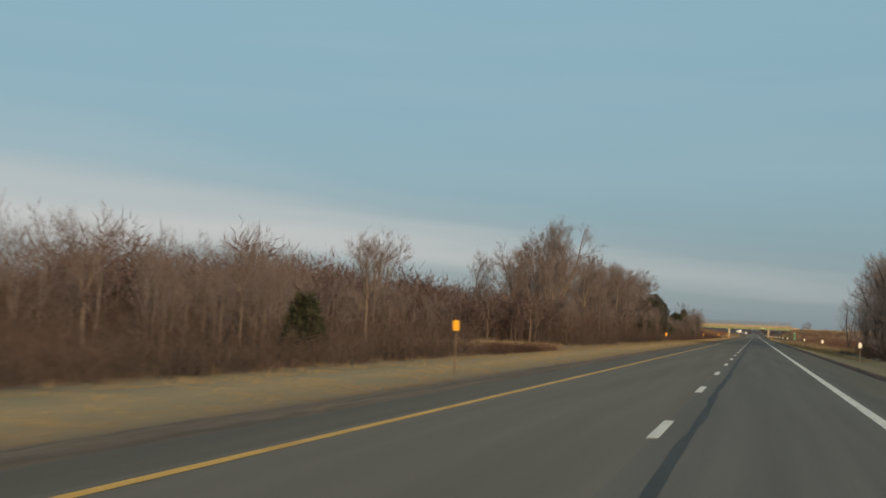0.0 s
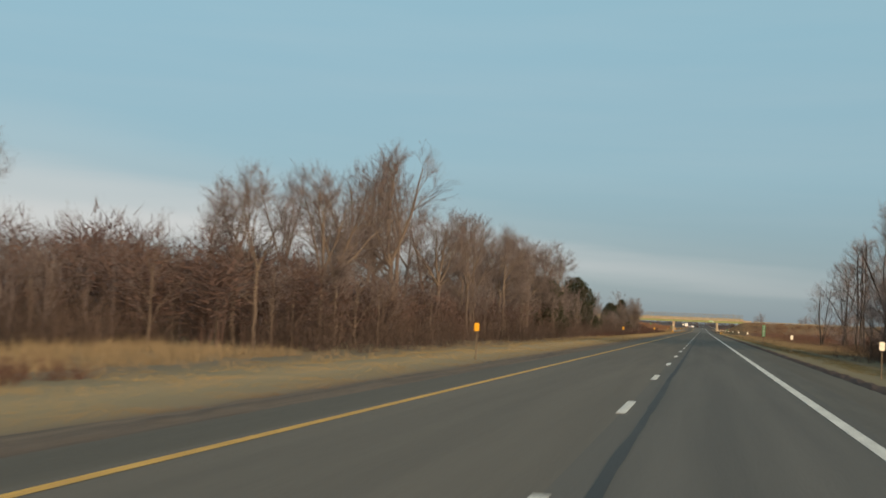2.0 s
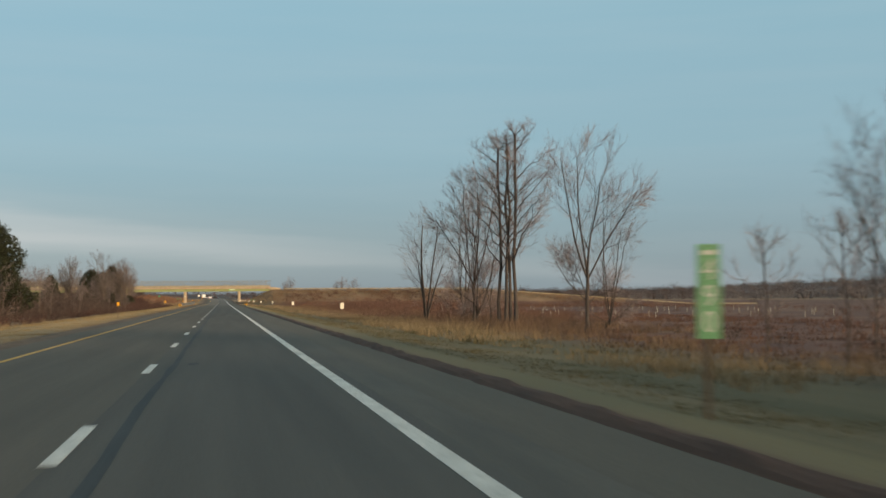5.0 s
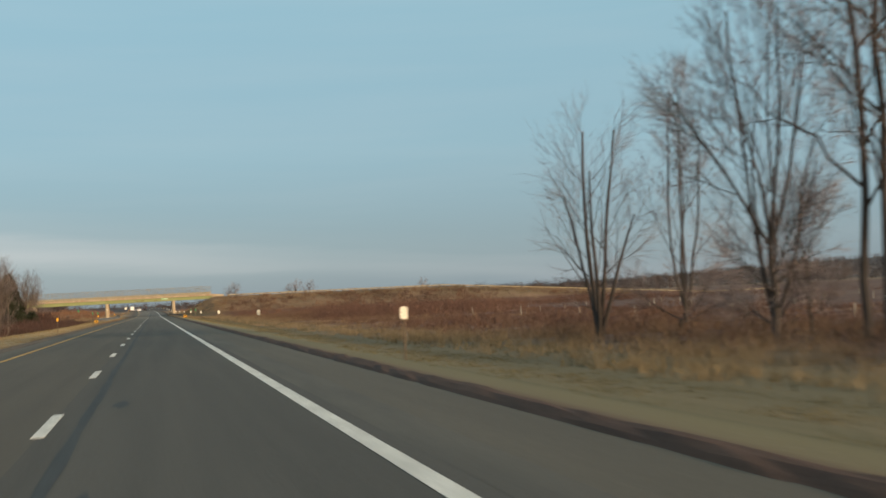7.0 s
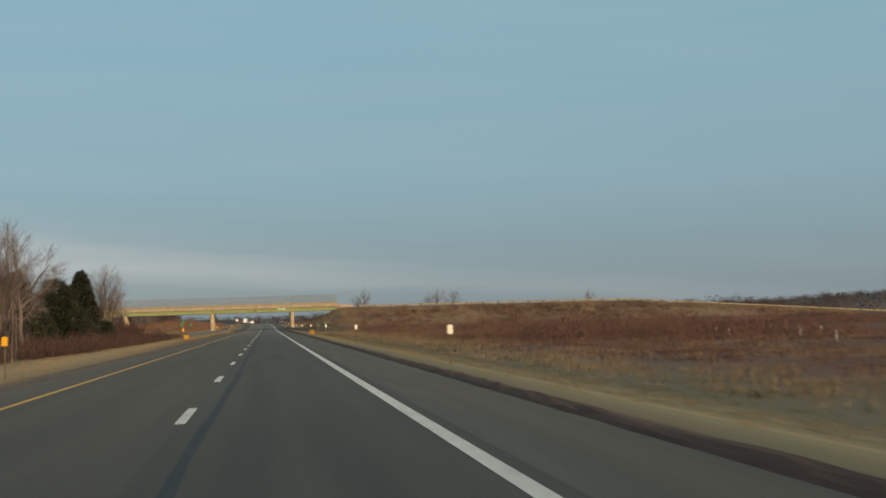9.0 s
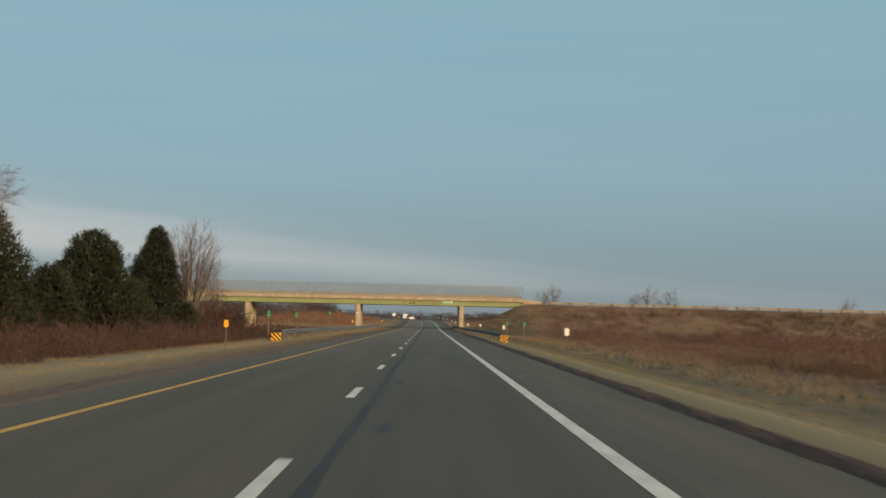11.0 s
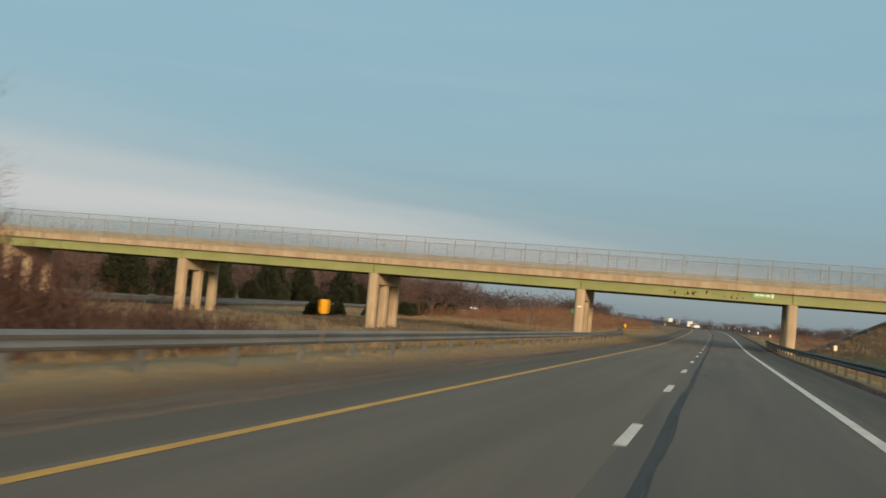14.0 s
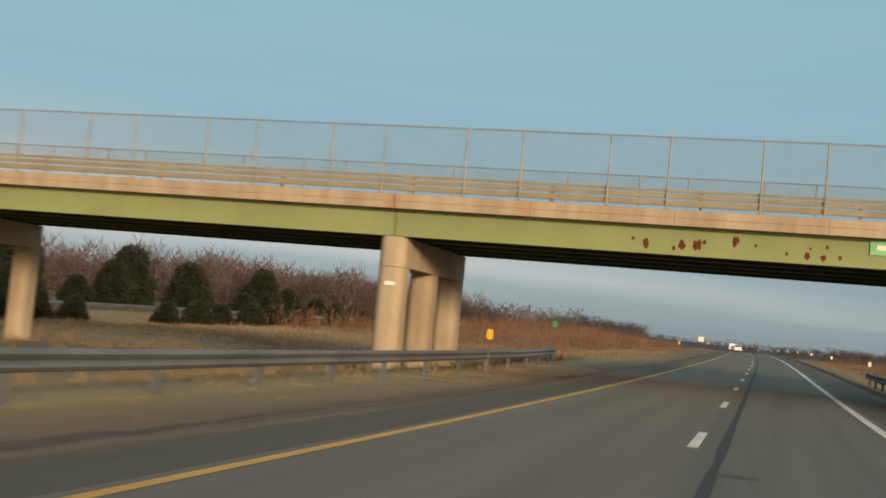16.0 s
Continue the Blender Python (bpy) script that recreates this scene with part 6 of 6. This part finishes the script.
for _ in range(1700):
    az = math.radians(rf.uniform(-50, 52))
    d = rf.uniform(1000, 1700)
    if -6 < math.degrees(az) < 4 and d < 1250:
        continue
    x, y = d * math.sin(az), 300 + d * math.cos(az)
    rows.append((x, y, ground_z(x, y) - 1, float(rf.uniform(10, 14)), float(rf.uniform(0.55, 0.8))))
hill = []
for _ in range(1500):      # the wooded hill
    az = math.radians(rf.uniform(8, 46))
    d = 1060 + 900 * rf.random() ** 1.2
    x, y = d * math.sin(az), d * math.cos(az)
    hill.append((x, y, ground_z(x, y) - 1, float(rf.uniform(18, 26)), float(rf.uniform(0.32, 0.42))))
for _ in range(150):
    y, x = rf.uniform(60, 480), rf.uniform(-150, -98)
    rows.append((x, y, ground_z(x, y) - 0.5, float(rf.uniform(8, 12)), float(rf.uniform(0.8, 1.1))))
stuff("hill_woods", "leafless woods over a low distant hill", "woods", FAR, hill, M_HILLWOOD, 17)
stuff("far_woods", "distant band of leafless grey-brown woods", "woods", FAR, rows, M_FARWOOD, 7)
rows = []
for _ in range(620):
    y = rf.uniform(840, 1380)
    side = rf.choice((-1, 1))
    off = 40 + 290 * rf.random() ** 1.4
    x = bend(y) + side * off
    h = np.interp(y, (840, 1000, 1300), (10, 11.5, 13)) if side < 0 else np.interp(off, (40, 90, 300), (6.0, 9.0, 12.0))
    rows.append((x, y, ground_z(x, y) - 0.4, float(h * rf.uniform(1.1, 1.5)), float(rf.uniform(0.6, 0.78))))
for _ in range(130):      # low woods to the right of the road
    y = rf.uniform(660, 860)
    x = bend(y) + rf.uniform(62, 180)
    rows.append((x, y, ground_z(x, y) - 0.4, float(rf.uniform(6.0, 10.0)), float(rf.uniform(0.6, 0.8))))
stuff("distant_thickets", "soft purple-brown band of leafless woods along the road", "woods", MID, rows, M_FARWOOD, 16)

rows = []
for _ in range(85):      # beyond the opposite carriageway
    y = rf.uniform(585, 1120)
    x = bend(y) - 66 - rf.uniform(22, 66)
    rows.append((x, y, ground_z(x, y) - 0.3, float(rf.uniform(0.9, 1.15)) * float(np.interp(y, (585, 700, 800, 1100), (0.80, 0.90, 1.20, 1.25))), 1.0))
for _ in range(9):        # a clump at the end of the median mound
    y, x = rf.uniform(770, 815), rf.uniform(-52, -44)
    rows.append((x, y, ground_z(x, y) - 0.3, float(rf.uniform(0.5, 0.72)), 1.0))
OPPOSITE = []
for sd in (41, 42, 43):
    wood, tv, tf = crown_tree_arrays(sd, height=10.5, trunk_r=0.12, crown_r=3.4, mains=6, subs=5, twigs=5, fines=4, fork=(0.12, 0.6), low=0.10, tw=3.0)
    wf = [(f[0], f[1], f[2]) for f in wood.f] + [(f[0], f[2], f[3]) for f in wood.f]
    OPPOSITE.append((np.concatenate([np.array(wood.v), tv]), np.concatenate([np.array(wf), tf + len(wood.v)])))
stuff("opposite_woods", "dense leafless trees beyond the opposite carriageway", "woods", OPPOSITE, rows, M_TWIG, 8)
rows = []
for _ in range(390):
    y = 575 + 425 * rf.random() ** 1.3
    x = bend(y) - 66 - rf.uniform(22, 66)
    rows.append((x, y, ground_z(x, y) - 0.4, float(np.interp(y, (585, 700, 800, 1100), (8.8, 9.8, 13.0, 13.5))) * float(rf.uniform(0.66, 1.0)), float(rf.uniform(1.0, 1.3))))
stuff("opposite_undergrowth", "purple-brown mass of saplings beyond the opposite carriageway", "woods", NEAR, rows, M_SAPLING, 15)
rows_bank = rows_in(rf, 130, 19, 60, 566, 579, 0.5, 1.0, 0.7, 1.1)
rows_bank += rows_in(rf, 400, 24, 150, 561, 579, 0.5, 1.0, 0.6, 1.0, lambda x, y: clump(x, y, 0.05, -0.4))
SOFT = [brush_proto(s, 18, 1.9, 1.2, 8, 1.25) for s in (51, 52, 53)]
rows = rows_in(rf, 520, -44, -17, 640, 830, 0.7, 1.3, 0.9, 1.3)
rows += rows_in(rf, 60, -60, -36, 690, 800, 0.6, 1.0)
rows += rows_in(rf, 300, 13, 70, 610, 900, 0.6, 1.3, 0.7, 1.1)
rows += rows_bank
stuff("brush_past_overpass", "orange-brown brush on the slopes past the overpass", "brush", SOFT, rows, M_BRUSH_O, 10)
SWARD = [tuft_proto(s, 31, 0.24, 2.1, 0.028) for s in (71, 72, 73)]
rows = rows_in(rf, 1800, -60, -9.2, 480, 720, 0.8, 1.2, 0.7, 1.2)
rows += rows_in(rf, 2500, 13, 66, 190, 566, 0.8, 1.3, 0.8, 1.6)
rows += rows_in(rf, 500, 9.5, 60, 592, 760, 0.8, 1.3, 0.8, 1.4)
stuff("sward", "matted dry grass over the median and the field", "grass", SWARD, rows, M_BLADE, 14)
ROUGH = [tuft_proto(s, 16, 0.42, 0.9, 0.022) for s in (61, 62, 63)]
rows = rows_in(rf, 1100, -60, -8.5, 514, 790, 0.6, 1.2, 0.6, 1.1)
rows += rows_in(rf, 900, 8.5, 50, 592, 860, 0.6, 1.2, 0.6, 1.1)
rows += rows_in(rf, 1500, -46, -9.5, 588, 668, 0.8, 1.3, 0.7, 1.1)
rows += rows_in(rf, 600, 8.5, 40, 594, 700, 0.8, 1.2, 0.6, 1.0)
rows += rows_in(rf, 900, 19, 150, 562, 577, 0.7, 1.2, 0.7, 1.2)
rows += rows_in(rf, 1300, 21, 150, 576.5, 580.4, 0.9, 1.6, 0.8, 1.4)
rows += rows_in(rf, 1100, 9.5, 22, 556, 581, 0.6, 1.2, 0.6, 1.1)
rows += rows_in(rf, 1500, 12, 60, 300, 562, 0.5, 1.1, 0.6, 1.1)
stuff("rough_grass", "rough tan grass in the median and on the banks", "grass", ROUGH, rows, M_ROUGH, 11)

# ---- vehicles far ahead ----
def car(m, paint, label, tall=1.0, lamps_on=False):
    """A car facing +y: shaped body, glasshouse, wheels, lamps."""
    ob = thing("car", m, label, "car")
    W, H = 1.82, 1.48 * tall
    prof = [(-2.2, 0.34), (-2.25, 0.62), (-2.18, 0.95), (-1.95, 1.02), (1.0, 1.0), (2.0, 0.86), (2.22, 0.66), (2.24, 0.36)]
    mb = MB()
    n = len(prof)
    vs = []
    for x, k in ((-W / 2, 0.94), (-W / 2 + 0.12, 1.0), (W / 2 - 0.12, 1.0), (W / 2, 0.94)):
        vs += [(x, y, 0.34 + (z - 0.34) * k) for y, z in prof]
    fs = [(j * n + i, j * n + (i + 1) % n, (j + 1) * n + (i + 1) % n, (j + 1) * n + i) for j in range(3) for i in range(n)]
    fs += [tuple(range(n - 1, -1, -1)), tuple(range(3 * n, 4 * n))]
    mb.add(vs, fs)
    part("body", mb, paint, ob)
    cab = MB()
    c = [(-1.95, 1.0), (-1.55, H - 0.06), (-0.9, H), (0.25, H - 0.03), (1.0, 0.99)]
    n = len(c)
    vs = []
    for k in (-1, 1):
        vs += [(k * (W / 2 - 0.06 - 0.22 * (z - 0.99) / 0.5), y, z) for y, z in c]
    cab.add(vs, [(i, (i + 1) % n, n + (i + 1) % n, n + i) for i in range(n)] + [tuple(range(n - 1, -1, -1)), tuple(range(n, 2 * n))])
    part("roof", cab, paint, ob)
    part("rear_window", MB().box((0, -1.80, (1.06 + H - 0.1) / 2), (1.3, 0.05, H - 1.22)), M_GLASS, ob)
    part("windscreen", MB().box((0, 0.72, (1.06 + H - 0.1) / 2), (1.3, 0.30, H - 1.25)), M_GLASS, ob)
    for k in (-1, 1):
        part("side_window", MB().box((k * (W / 2 - 0.15), -0.4, (1.05 + H - 0.08) / 2), (0.05, 1.9, H - 1.22)), M_GLASS, ob)
        part("tail_lamp", MB().box((k * 0.72, -2.21, 0.82), (0.3, 0.06, 0.16), 0, 0.01), M_TAIL, ob)
        part("headlamp", MB().box((k * 0.66, 2.16, 0.70), (0.36, 0.14, 0.15), 0, 0.02), M_HEADLAMP if lamps_on else M_REFLW, ob)
        for y in (-1.35, 1.38):
            w = new("wheel")
            w.parent = ob
            w.matrix_basis = pose(k * (W / 2 - 0.11), y, 0.33)
            part("tyre", MB().tube([(-0.11, 0, 0), (-0.09, 0, 0), (0.09, 0, 0), (0.11, 0, 0)], [0.28, 0.33, 0.33, 0.28], 16), M_TYRE, w)
            part("rim", MB().tube([(-0.115, 0, 0), (0.115, 0, 0)], [0.19, 0.19], 10), M_RIM, w)
    part("bumper", MB().box((0, -2.24, 0.48), (1.6, 0.08, 0.2), 0, 0.02), M_BLACK if paint is not M_CARWHITE else paint, ob)
    return ob


car(pose(-1.75 + bend(834), 834, rise(834), 0, 0, 2.6), M_CARWHITE, "white car in the passing lane far ahead", 1.08)
car(pose(1.75 + bend(862), 862, rise(862), 0, 0, 2.8), M_CARDARK, "dark car in the travel lane far ahead", 1.0)
car(pose(-1.7 + bend(905), 905, rise(905), 0, 0, 3.2), M_CARSILVER, "silver car in the passing lane far ahead", 1.1)
car(pose(-64.2 + bend(735), 735, rise(735) - 0.46, 0, 0, 181), M_CARDARK, "dark oncoming car with headlamps lit beyond the median", 1.0, True)
car(pose(-68.0 + bend(820), 820, rise(820) - 0.50, 0, 0, 182), M_CARSILVER, "silver oncoming car with headlamps lit beyond the median", 1.0, True)

truck = thing("box_truck", pose(1.8 + bend(1040), 1040, rise(1040), 0, 0, 4.5), "white box truck in the travel lane far ahead", "truck")
part("cargo_box", MB().box((0, 0, 2.1), (2.4, 6.0, 2.5), 0, 0.05), M_CARWHITE, truck)
part("chassis", MB().box((0, 0.8, 0.7), (2.1, 8.0, 0.25)), M_BLACK, truck)
part("cab", MB().box((0, 4.0, 1.5), (2.1, 1.7, 1.5), 0, 0.12), M_CARWHITE, truck)
for k in (-1, 1):
    part("tail_lamp", MB().box((k * 1.0, -3.24, 0.7), (0.25, 0.05, 0.15)), M_TAIL, truck)
    for y in (-2.0, 4.0):
        part("wheel", MB().tube([(k * 0.75, y, 0.45), (k * 1.02, y, 0.45)], [0.45, 0.45], 16), M_TYRE, truck)

# white shelter tubes of young trees in the field
tube = thing("sapling_tube", pose(40, 300, 0), "white plastic shelter tube of a sapling in the field", "sapling tube", "sapling tubes")
part("tube", MB().tube([(0, 0, -0.1), (0, 0, 0.85)], [0.042, 0.038], 8), M_TUBE, tube)
part("stake", MB().box((0.06, 0, 0.45), (0.03, 0.03, 1.1)), M_POST, tube)
rt = np.random.default_rng(3)
first = True
for r in range(7):
    for k in range(11):
        x, y = 46 + r * 10 + rt.uniform(-3, 3), 296 + k * 12 + r * 3 + rt.uniform(-4, 4)
        m = pose(x, y, ground_z(x, y), rt.uniform(-3, 3), rt.uniform(-3, 3), 0)
        if first:
            tube.matrix_basis = m
            first = False
        else:
            copy_thing(tube, m)

# small green sign on the median mound past the overpass
sign = thing("road_sign", pose(-26.6, 700, ground_z(-26.6, 700)), "small plain green sign on a post in the median", "road sign")
hs = 2.9 - ground_z(-26.6, 700)
part("post", MB().box((0, 0.04, hs * 0.5), (0.06, 0.06, hs + 0.6)), M_POST, sign)
part("panel", MB().box((0, -0.01, hs + 0.1), (0.62, 0.03, 0.75), 0, 0.01), M_SIGNGREEN, sign)
